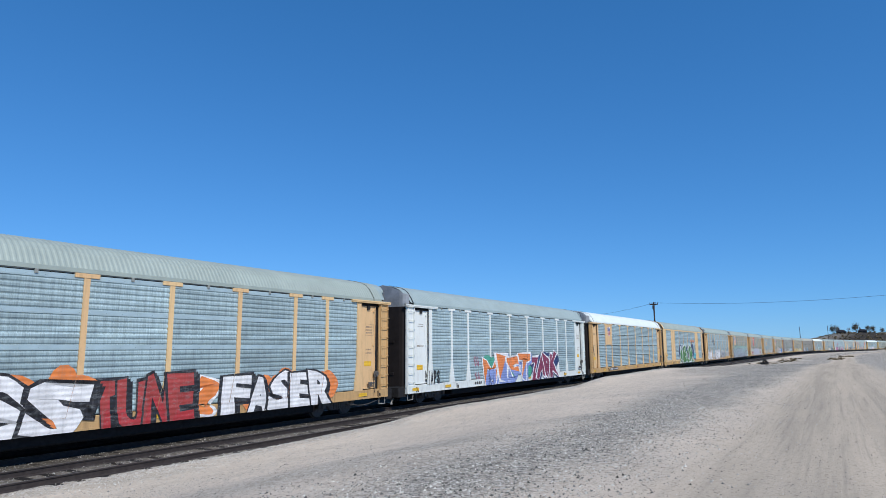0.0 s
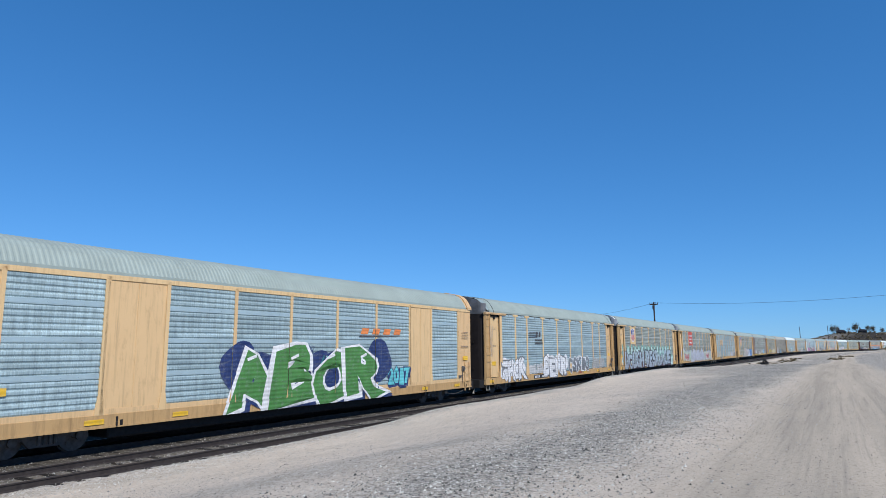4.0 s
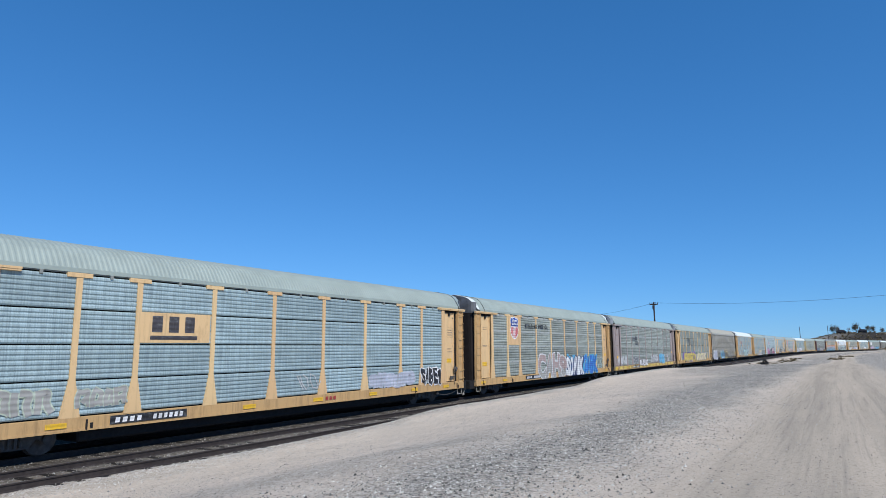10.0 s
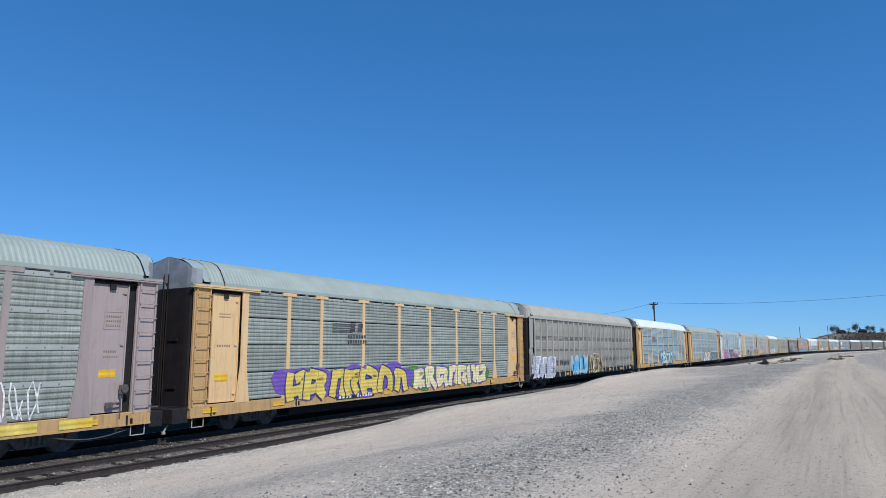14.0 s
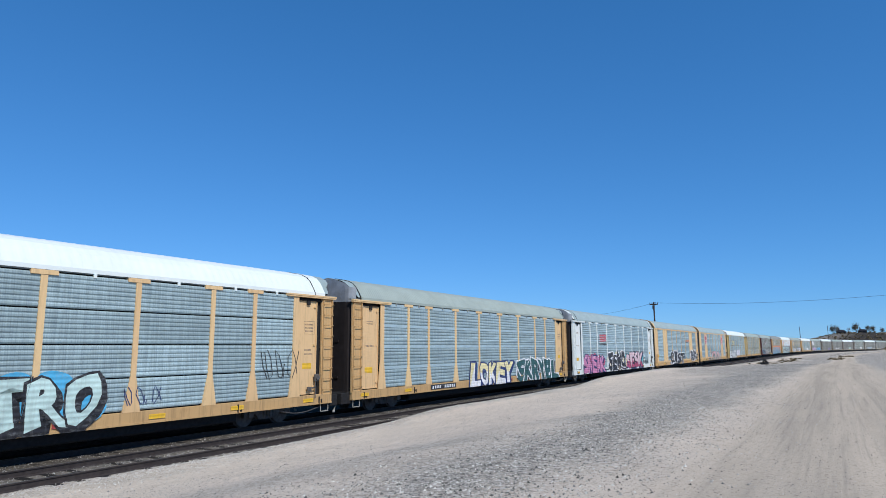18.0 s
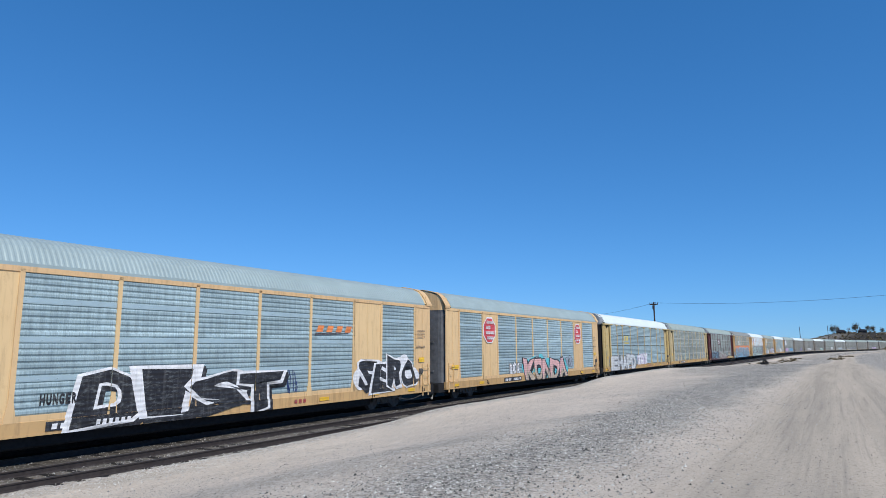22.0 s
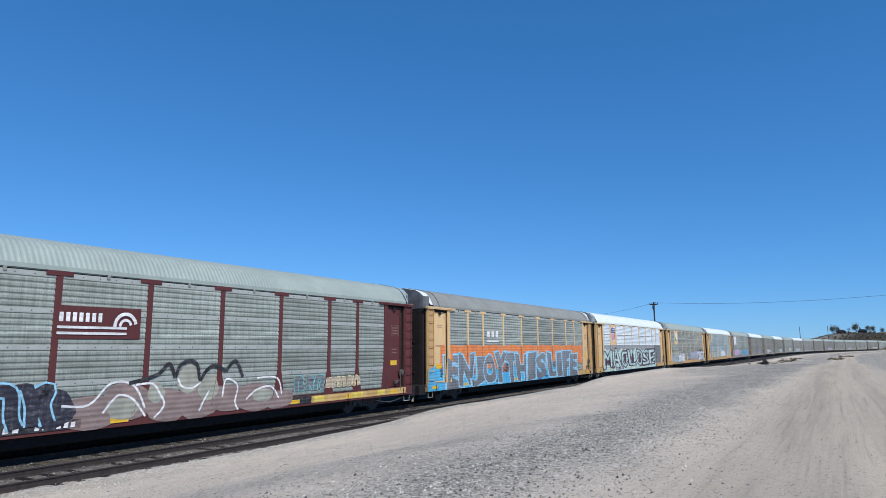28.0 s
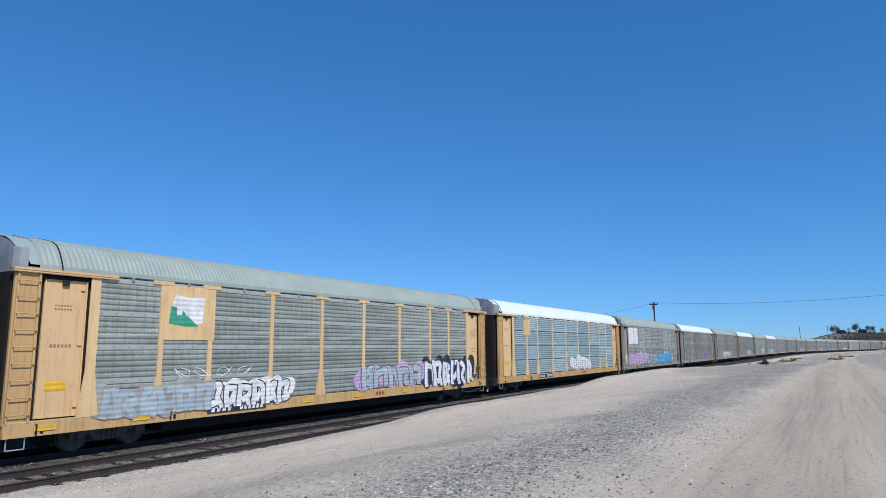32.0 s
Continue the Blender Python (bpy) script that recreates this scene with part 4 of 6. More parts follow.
def shrub(x, y, r, mat, label):
    ob = new("shrub", rng.choice(SHRUBS))
    me_mat = ob.data.materials
    if not me_mat:
        me_mat.append(None)
    ob.material_slots[0].link = "OBJECT"
    ob.material_slots[0].material = mat
    ob.matrix_basis = Matrix.LocRotScale((x, y, ground_z(x, y) - 0.05), Euler((0, 0, rng.uniform(0, 6))), (r, r, r * rng.uniform(0.6, 1.0)))
    return tagged(ob, label, "shrub", group="desert scrub")


def on_line(s, off):
    return line_at(s, off)[0]


for s0, off0, count in ((150, 8.0, 9), (178, 7.5, 10), (190, 16.0, 16), (230, 18.0, 14)):
    for i in range(count):
        q = on_line(s0 + rng.uniform(-9, 9), off0 + rng.uniform(-1.8, 1.8))
        shrub(q.x, q.y, rng.uniform(0.3, 0.75), SCRUB, "low dry brown scrub on desert dirt")
for i in range(16):
    q = on_line(rng.uniform(112, 135), rng.uniform(5.0, 9.0))
    shrub(q.x, q.y, rng.uniform(0.2, 0.5), SCRUB, "low dry brown scrub on desert dirt")


def hill_scrub():
    verts, faces = [], []
    base = [m for m in SHRUBS]
    for i in range(800):
        az, d = rng.uniform(27.5, 40), rng.uniform(480, 660)
        q = polar(az, d)
        z = ground_z_hill(q.x, q.y)
        me = rng.choice(base)
        r, a = rng.uniform(0.6, 1.7), rng.uniform(0, 6.28)
        c, sn = math.cos(a) * r, math.sin(a) * r
        k = len(verts)
        verts += [(q.x + v.co.x * c - v.co.y * sn, q.y + v.co.x * sn + v.co.y * c, z + v.co.z * r) for v in me.vertices]
        faces += [tuple(j + k for j in f.vertices) for f in me.polygons]
    ob = new("hill_scrub", mesh_from("hill_scrub", verts, faces))
    ob.data.materials.append(SCRUB)
    return tagged(ob, "scattered dry bushes covering the far hill", "scrub", kind="stuff")


def ground_z_hill(x, y):
    g = bpy.data.objects["ground"]
    hit, place, _, _ = g.ray_cast((x, y, 400), (0, 0, -1))
    return place.z if hit else ground_z(x, y)


hill_scrub()


def tree(x, y, h, bare, label):
    t = tagged(new("tree"), label, "tree", group="trees on the hill")
    t.matrix_basis = pose(x, y, ground_z_hill(x, y) - 0.2)
    bm = bmesh.new()
    tips = []

    def limb(a, d, l, r, depth):
        b = a + d * l
        q = d.to_track_quat("Z", "Y").to_matrix().to_4x4()
        bmesh.ops.create_cone(bm, cap_ends=False, segments=6, radius1=r, radius2=r * 0.65, depth=l, matrix=Matrix.Translation((a + b) / 2) @ q)
        if depth <= 2:
            tips.append(b)
        if depth == 0:
            return
        for _ in range(3):
            nd = (d + Vector((rng.uniform(-1, 1), rng.uniform(-1, 1), rng.uniform(0.0, 1.0))) * 0.75).normalized()
            limb(b, nd, l * (1.7 if depth == 4 else rng.uniform(0.75, 1.0)), r * 0.62, depth - 1)

    limb(Vector((0, 0, 0)), Vector((0, 0, 1)), h * 0.11, h * 0.022, 4)
    part("trunk", bm, TREE_BARE, t)
    verts, faces = [], []
    for p in tips:
        for _ in range(1 if bare else 9):
            c = p + Vector((rng.gauss(0, 1), rng.gauss(0, 1), rng.gauss(-0.9, 1.5))) * h * 0.085
            u = Vector((rng.uniform(-1, 1), rng.uniform(-1, 1), rng.uniform(-1, 1))).normalized() * h * 0.03
            w = u.orthogonal().normalized() * h * 0.022
            k = len(verts)
            verts += [tuple(c - u), tuple(c + w), tuple(c + u), tuple(c - w)]
            faces.append((k, k + 1, k + 2, k + 3))
    part("crown", mesh_from("crown", verts, faces), TREE_BARE if bare else LEAF, t)
    return t


for az, d, h, bare in ((31.1, 600, 8.5, False), (31.3, 606, 7.5, True), (32.0, 600, 5.5, True), (32.55, 600, 8.5, False), (33.3, 600, 6.5, False), (33.65, 603, 6.5, False), (34.15, 600, 5.0, False), (34.5, 600, 5.0, False), (35.2, 600, 5.5, False)):
    q = polar(az, d)
    tree(q.x, q.y, h, bare, "bare grey tree on the hill crest" if bare else "dusty green tree on the hill crest")


def hill_house(az, d, w, h):
    q = polar(az, d)
    z = ground_z_hill(q.x, q.y)
    house = tagged(new("house"), "low dark-roofed house on the hill crest", "house", group="houses on the hill")
    house.matrix_basis = pose(q.x, q.y, z - 0.3, 0, 0, -az)
    wall = plain("house_wall", (0.07, 0.06, 0.055), 0.9, 0, 0.2, 2)
    roofm = plain("house_roof", (0.05, 0.05, 0.055), 0.8, 0, 0.2, 2)
    part("wall", box(bmesh.new(), -w / 2, w / 2, -3, 3, 0, h), wall, house)
    part("roof", prism(bmesh.new(), [(-w / 2 - 0.5, h), (w / 2 + 0.5, h), (w / 2 - 1.5, h + 1.5), (-w / 2 + 1.5, h + 1.5)], -3.5, 3.5), roofm, house)
    for x in (-w * 0.25, w * 0.2):
        part("window", box(bmesh.new(), x - 0.7, x + 0.7, -3.06, -2.98, 1.0, 2.1), BLACK, house)
    part("chimney", box(bmesh.new(), -w * 0.3, -w * 0.3 + 0.8, -0.4, 0.4, h, h + 3.0), roofm, house)


hill_house(31.55, 596, 6.5, 1.6)
hill_house(32.9, 598, 6, 1.4)

# loose tyres beside the track
TYRE = plain("old_tyre", (0.02, 0.02, 0.02), 0.8)
q0 = on_line(108, 8.0)
for dx, dy, tilt in ((0, 0, 12), (0.42, 0.2, -20), (0.2, -0.3, 50)):
    bm = bmesh.new()
    r0, r1 = 0.36, 0.13
    ring = []
    for i in range(16):
        a = i * math.tau / 16
        ring.append([bm.verts.new(((r0 + r1 * math.cos(b)) * math.cos(a), (r0 + r1 * math.cos(b)) * math.sin(a), r1 * math.sin(b))) for b in (0, 1.05, 2.09, 3.14, 4.19, 5.24)])
    for i in range(16):
        for k in range(6):
            bm.faces.new((ring[i][k], ring[(i + 1) % 16][k], ring[(i + 1) % 16][(k + 1) % 6], ring[i][(k + 1) % 6]))
    me = bpy.data.meshes.new("tyre")
    bm.to_mesh(me)
    bm.free()
    me.materials.append(TYRE)
    ob = tagged(new("tyre", me), "old black tyre dumped on the gravel", "tyre", group="dumped tyres")
    ob.matrix_basis = pose(q0.x + dx, q0.y + dy, ground_z_hill(q0.x + dx, q0.y + dy) + 0.1 + 0.3 * abs(math.sin(radians(tilt))), tilt, tilt * 0.4, 30 * dx)

# ---- loose stones ----


def stones(name, count, place, size, mat_name, cols, label, seed):
    r = np.random.RandomState(seed)
    peak = np.array([(1, 0, -0.5), (0, 1, -0.5), (-1, 0, -0.5), (0, -1, -0.5), (0.2, 0.1, 0.55)], float)
    tri = np.array([(0, 1, 4), (1, 2, 4), (2, 3, 4), (3, 0, 4)])
    g = bpy.data.objects["ground"]
    spots = []
    for i in range(count):
        x, y = place(r)
        hit, pt, _, _ = g.ray_cast((x, y, 60), (0, 0, -1))
        if hit:
            spots.append((pt.x, pt.y, pt.z))
    n = len(spots)
    sz = size[0] * (size[1] / size[0]) ** (r.rand(n, 1, 1) ** 2.2)
    stretch = np.concatenate((np.ones((n, 1, 1)), 0.6 + 0.6 * r.rand(n, 1, 1), 0.6 + 0.6 * r.rand(n, 1, 1)), 2)
    v = peak[None] * (0.6 + 0.8 * r.rand(n, 5, 1)) * sz * stretch
    ang = r.rand(n, 1) * 6.28
    c, s = np.cos(ang), np.sin(ang)
    v = np.stack((v[:, :, 0] * c - v[:, :, 1] * s, v[:, :, 0] * s + v[:, :, 1] * c, v[:, :, 2]), 2) + np.array(spots)[:, None, :]
    verts = v.reshape(-1, 3).tolist()
    faces = (tri[None] + 5 * np.arange(n)[:, None, None]).reshape(-1, 3).tolist()
    m, nt, b = nodes_of(mat_name)
    geo = nt.nodes.new("ShaderNodeNewGeometry")
    nt.links.new(ramp(nt, geo.outputs["Random Per Island"], cols), b.inputs["Base Color"])
    b.inputs["Roughness"].default_value = 1.0
    b.inputs["Specular IOR Level"].default_value = 0.05
    ob = new(name, mesh_from(name, verts, faces))
    ob.data.materials.append(m)
    return tagged(ob, label, "gravel", kind="stuff")


def spread(s0, s1, d0, d1, power=1.0):
    def place(r):
        s = s0 + (s1 - s0) * r.rand() ** power
        p = line_at(s, d0 + (d1 - d0) * r.rand())[0]
        return p.x, p.y
    return place


def verge(s0, s1, off, wide, power):
    """Along the heap of grit that lines the road."""
    def place(r):
        s = s0 + (s1 - s0) * r.rand() ** power
        q = line_at(s, off + wide * float(r.randn()))[0]
        return q.x, q.y
    return place


LIGHT_STONE = [(0.0, (0.20, 0.205, 0.195)), (0.25, (0.46, 0.455, 0.42)), (0.8, (0.56, 0.545, 0.50)), (1.0, (0.66, 0.645, 0.59))]
DARK_STONE = [(0.0, (0.06, 0.06, 0.057)), (0.35, (0.22, 0.215, 0.195)), (0.8, (0.46, 0.44, 0.39)), (1.0, (0.70, 0.68, 0.61))]
stones("ballast", 52000, verge(-14, 80, 3.3, 0.85, 1.3), (0.014, 0.045), "ballast_stone", LIGHT_STONE, "pale crushed ballast along the siding", 1)
stones("track_ballast", 26000, spread(-10, 70, -1.0, 2.9, 1.2), (0.02, 0.045), "track_stone", [(0.0, (0.05, 0.047, 0.045)), (0.5, (0.20, 0.195, 0.18)), (1.0, (0.50, 0.48, 0.44))], "grey crushed ballast between the ties", 2)
stones("gravel", 105000, spread(-4, 90, 5.5, 15.6, 1.5), (0.008, 0.026), "gravel_stone", DARK_STONE, "scattered grey pebbles on tan dirt", 3)
stones("verge_gravel", 70000, verge(-2, 80, HALF_D - 3.9, 1.1, 1.6), (0.011, 0.044), "verge_stone", [(0.0, (0.04, 0.042, 0.04)), (0.35, (0.17, 0.17, 0.157)), (0.7, (0.38, 0.37, 0.33)), (1.0, (0.68, 0.67, 0.61))], "grey grit heaped along the dirt road", 7)
stones("clods", 500, spread(0, 60, 5.0, 15.8, 1.5), (0.022, 0.065), "clod_stone", [(0.0, (0.03, 0.03, 0.03)), (0.7, (0.10, 0.10, 0.095)), (1.0, (0.42, 0.41, 0.38))], "loose dark clods and rocks on the dirt", 8)
stones("road_gravel", 42000, spread(2, 70, 15.0, 26.0, 1.7), (0.007, 0.022), "road_stone", DARK_STONE, "fine pebbles along the dirt road", 4)

# ---- paint, emblems and lettering on the cars ----
PAL = {
    "white": (0.78, 0.79, 0.80), "offwhite": (0.62, 0.64, 0.64), "black": (0.012, 0.012, 0.016), "red": (0.42, 0.03, 0.035), "brick": (0.36, 0.045, 0.04), "orange": (0.75, 0.22, 0.05),
    "green": (0.06, 0.22, 0.045), "teal": (0.015, 0.09, 0.09), "sea": (0.05, 0.32, 0.22), "mint": (0.49, 0.67, 0.64), "blue": (0.03, 0.16, 0.55), "sky": (0.07, 0.42, 0.70), "navy": (0.01, 0.03, 0.13),
    "turq": (0.12, 0.55, 0.60), "pink": (0.62, 0.23, 0.40), "blush": (0.72, 0.42, 0.40), "rose": (0.45, 0.06, 0.14), "wine": (0.22, 0.02, 0.07), "plum": (0.07, 0.02, 0.03), "purple": (0.15, 0.07, 0.42), "lilac": (0.5, 0.36, 0.6),
    "yellow": (0.72, 0.56, 0.10), "cream": (0.78, 0.70, 0.38), "silver": (0.34, 0.39, 0.45), "grey": (0.16, 0.17, 0.18), "pale": (0.38, 0.47, 0.53), "slate": (0.20, 0.225, 0.245), "chalk": (0.52, 0.53, 0.53), "reflect": (0.80, 0.48, 0.02),
    "ice": (0.28, 0.58, 0.78), "cocoa": (0.25, 0.185, 0.17), "moss": (0.34, 0.35, 0.29), "brown": (0.16, 0.09, 0.06), "tan": (0.5, 0.40, 0.30), "petal": (0.72, 0.52, 0.55), "midnight": (0.02, 0.02, 0.035), "cement": (0.30, 0.32, 0.31), "haze": (0.46, 0.49, 0.58), "sage": (0.46, 0.54, 0.44), "jade": (0.16, 0.42, 0.34), "ochre": (0.55, 0.36, 0.12), "faint": (0.21, 0.15, 0.10), "fade": (0.36, 0.36, 0.34), "fadepink": (0.40, 0.30, 0.28), "peri": (0.22, 0.30, 0.62), "emblem": (0.62, 0.05, 0.06), "lettering": (0.05, 0.045, 0.05), "shield": (0.03, 0.08, 0.36), "flag": (0.03, 0.33, 0.20),
}


def spray(col, cover=1.0):
    """Sprayed paint over ribbed sheet: cloudy coverage, faint ribs."""
    key = "spray_" + col
    if key in MATS:
        return MATS[key]
    c = PAL[col]
    m, nt, b = nodes_of(key)
    n1 = noise_tex(nt, coords(nt, (1, 1, 1)), 2.2, 4, 0.6)
    n2 = noise_tex(nt, coords(nt, (11, 11, 0.6)), 1.0, 4, 0.6)
    cc = ramp(nt, n1, [(0.3, tuple(v * 0.78 for v in c)), (0.7, tuple(min(1, v * 1.12 + 0.01) for v in c))])
    n3 = noise_tex(nt, coords(nt, (1, 1, 2.5)), 5.5, 6, 0.7)
    cc = mix(nt, ramp(nt, n3, [(0.52, (0, 0, 0)), (0.7, (0.4, 0.4, 0.4))]), cc, (0.30, 0.33, 0.33))
    cc = mix(nt, ramp(nt, n2, [(0.52, (0, 0, 0)), (0.8, (0.35, 0.35, 0.35))]), cc, (0.2, 0.2, 0.19))
    nt.links.new(cc, b.inputs["Base Color"])
    b.inputs["Roughness"].default_value = 0.55
    wave = nt.nodes.new("ShaderNodeTexWave")
    wave.bands_direction = "Z"
    wave.inputs["Scale"].default_value = 2.05
    tc = nt.nodes.new("ShaderNodeTexCoord")
    nt.links.new(tc.outputs["Object"], wave.inputs["Vector"])
    bump(nt, b, wave.outputs["Fac"], 0.3, 0.03)
    MATS[key] = m
    return m


# glyph outlines from the built-in font
WORDS = "TUNOFASERMIZKPCLDHIYJWGBVQ0123456789!?&"
OFFS = (0.0, 0.055, 0.10)
GLYPHS = {}


def make_glyphs():
    made = []
    for ch in sorted(set(WORDS)):
        for o in OFFS:
            cu = bpy.data.curves.new("glyph", "FONT")
            cu.body, cu.size, cu.offset, cu.fill_mode = ch, 1.0, o, "FRONT"
            cu.resolution_u = 3
            made.append((ch, o, new("glyph", cu)))
    dg = bpy.context.evaluated_depsgraph_get()
    for ch, o, ob in made:
        me = ob.evaluated_get(dg).to_mesh()
        GLYPHS[ch, o] = ([(v.co.x, v.co.y) for v in me.vertices], [tuple(f.vertices) for f in me.polygons])
    for ch, o, ob in made:
        cu = ob.data
        bpy.data.objects.remove(ob)
        bpy.data.curves.remove(cu)


make_glyphs()


def span(pts):
    xs, zs = [p[0] for p in pts], [p[1] for p in pts]
    return min(xs), max(xs), min(zs), max(zs)


def level(kind, x, z):
    """How far out the car's skin stands at x, z."""
    if z < DECK:
        return -1.551
    if kind == "b":
        for p in POSTS_B:
            if abs(x - p) < 0.09 + max(0, 0.1 * (1.5 - z)):
                return -1.542
        if 6.75 < abs(x) < 8.75 or abs(x) > 11.5:
            return -1.538
        return -1.514
    if kind == "c":
        return -1.556 if abs((x + 12.2 + 0.559) % 1.118 - 0.559) < 0.06 else -1.468
    if 11.0 < abs(x) < 12.2 and z > 1.02:
        return -1.424
    if abs(x) > 10.6:
        return -1.536
    for p in POSTS_A:
        if abs(x - p) < 0.11 + max(0.0, (2.0 - z) * 0.195):
            return -1.536
    return -1.521


def conform(kind, layers, lift=0.0, start=0):
    """Lay flat shapes (colour, points, faces) on the car's posts and panels; one mesh, later layers on top."""
    bm = bmesh.new()
    cols = []
    for li, (col, pts, fcs) in enumerate(layers):
        if col not in cols:
            cols.append(col)
        vs = [bm.verts.new((x, -(li + start) * 0.001, z)) for x, z in pts]
        for f in fcs:
            try:
                face = bm.faces.new([vs[i] for i in f])
                face.material_index = cols.index(col)
            except ValueError:
                pass
    x0 = min(v.co.x for v in bm.verts)
    x1 = max(v.co.x for v in bm.verts)

    def cut(px, pz, nx, nz):
        bmesh.ops.bisect_plane(bm, geom=bm.verts[:] + bm.edges[:] + bm.faces[:], plane_co=(px, 0, pz), plane_no=(nx, 0, nz))

    cut(0, DECK, 0, 1)
    cut(0, SILL - 0.02, 0, 1)
    bmesh.ops.delete(bm, geom=[f for f in bm.faces if f.calc_center_median().z < SILL - 0.02], context="FACES")
    if kind == "a":
        for p in (-12.2, -11.0, 11.0, 12.2):
            if x0 < p < x1:
                cut(p, 2, 1, 0)
        for p in POSTS_A:
            if x0 - 0.4 < p < x1 + 0.4:
                for s in (-1, 1):
                    cut(p + s * 0.11, 2.0, 1, 0)
                    cut(p + s * 0.11, 2.0, 1, s * 0.195)
    elif kind == "b":
        for p in POSTS_B:
            if x0 < p < x1:
                for s in (-0.09, 0.09):
                    cut(p + s, 2, 1, 0)
    verts, faces, mats, seen = [], [], [], {}
    for f in bm.faces:
        c = f.calc_center_median()
        y = level(kind, c.x, c.z)
        vv = [(round(v.co.x, 5), round(y - lift + v.co.y * 0.6, 5), round(v.co.z, 5)) for v in f.verts]
        if f.normal.y > 0:
            vv.reverse()
        ids = []
        for q in vv:
            if q not in seen:
                seen[q] = len(verts)
                verts.append(q)
            if seen[q] not in ids:
                ids.append(seen[q])
        if len(ids) > 2:
            faces.append(tuple(ids))
            mats.append(f.material_index)
    bm.free()
    me = mesh_from("graffiti", verts, faces, mats)
    for c in cols:
        me.materials.append(spray(c))
    return me


def blob(cx, cz, rx, rz, rng, n=18, rough=0.12):
    a0 = rng.uniform(0, 6)
    pts = [(cx + math.cos(i * math.tau / n) * rx * (1 + rough * math.sin(3 * i * math.tau / n + a0)), cz + math.sin(i * math.tau / n) * rz * (1 + rough * math.cos(2 * i * math.tau / n + a0))) for i in range(n)]
    return pts, [tuple(range(n))]


def stroke(pts, w):
    """A painted line of even width."""
    out, fcs = [], []
    for i, (x, z) in enumerate(pts):
        a = pts[max(i - 1, 0)]
        b = pts[min(i + 1, len(pts) - 1)]
        d = math.hypot(b[0] - a[0], b[1] - a[1]) or 1
        nx, nz = -(b[1] - a[1]) / d * w / 2, (b[0] - a[0]) / d * w / 2
        out += [(x + nx, z + nz), (x - nx, z - nz)]
    for i in range(len(pts) - 1):
        k = 2 * i
        fcs.append((k, k + 1, k + 3, k + 2))
    return out, fcs


def word_layers(word, x0, x1, z0, z1, fill, line, back, rng, fat=True, wild=1.0, second=None, glint=None, shade=None):
    """A piece: cloud behind, heavy outline, filled letters that lean and overlap."""
    layers = []
    w, h = (x1 - x0) / len(word), z1 - z0
    if back:
        for i in range(len(word) * 2 + 2):
            t = (i + rng.random() * 0.6) / (len(word) * 2 + 1.6)
            p, f = blob(x0 + t * (x1 - x0), z0 + h * rng.uniform(0.35, 0.75), w * rng.uniform(0.36, 0.52), h * rng.uniform(0.26, 0.4), rng)
            layers.append((back, p, f))
    letters = []
    for i, ch in enumerate(word):
        if ch == " ":
            continue
        lean = rng.uniform(-0.2, 0.2) * wild
        sx, sz = rng.uniform(0.96, 1.1), rng.uniform(0.86, 1.0)
        dz = rng.uniform(-0.05, 0.05) * h * wild
        ph = rng.uniform(0, 6)
        a, b, c, d = span(GLYPHS[ch, 0.0][0])
        one = []
        for col, o in ((line, OFFS[2] if fat else OFFS[1]), (fill, OFFS[1] if fat else OFFS[0])):
            pts, fcs = GLYPHS[ch, o]
            q = []
            for x, z in pts:
                u = (x - (a + b) / 2) / max(b - a, 0.25)
                v = (z - c) / (d - c)
                q.append((x0 + (i + 0.5) * w + w * 0.86 * sx * u * (1 + 0.34 * wild * (0.5 - v) * math.sin(ph) + 0.3 * wild * (v - 0.5) ** 2) + lean * h * (v - 0.5) + 0.05 * w * wild * math.sin(6 * v + ph), z0 + dz + h * (0.08 + 0.84 * sz * v) + 0.07 * h * wild * math.sin(5 * u + ph)))
            if shade and not one:
                one += [(shade, [(x + k * 0.045 * h, z - k * 0.05 * h) for x, z in q], fcs) for k in (2, 1)]
            one.append((col, q, fcs))
        if (fill, line) == ("mint", "plum"):
            one.insert(0, ("plum", *blob(x0 + (i + 0.5) * w + 0.06 * w, z0 + h * 0.47, w * 0.17, h * 0.26, rng)))
        if second:
            keep = [f for f in fcs if sum(q[j][1] for j in f) / len(f) < z0 + h * (0.42 + 0.1 * math.sin(i * 1.7))]
            if keep:
                one.append((second, q, keep))
        if glint:
            gx = x0 + (i + 0.35) * w
            one.append((glint, *stroke([(gx, z0 + h * 0.8), (gx + w * 0.2, z0 + h * 0.86)], 0.05 * h)))
        letters.append(one)
    return layers, letters


def curve_pts(pts, n=5):
    """Rounded path through a few points."""
    out = []
    for i in range(len(pts) - 1):
        p0, p1, p2, p3 = pts[max(i - 1, 0)], pts[i], pts[i + 1], pts[min(i + 2, len(pts) - 1)]
        for k in range(n):
            t = k / n
            out.append(tuple(0.5 * (2 * p1[j] + (p2[j] - p0[j]) * t + (2 * p0[j] - 5 * p1[j] + 4 * p2[j] - p3[j]) * t * t + (3 * p1[j] - p0[j] - 3 * p2[j] + p3[j]) * t ** 3) for j in (0, 1)))
    return out + [pts[-1]]


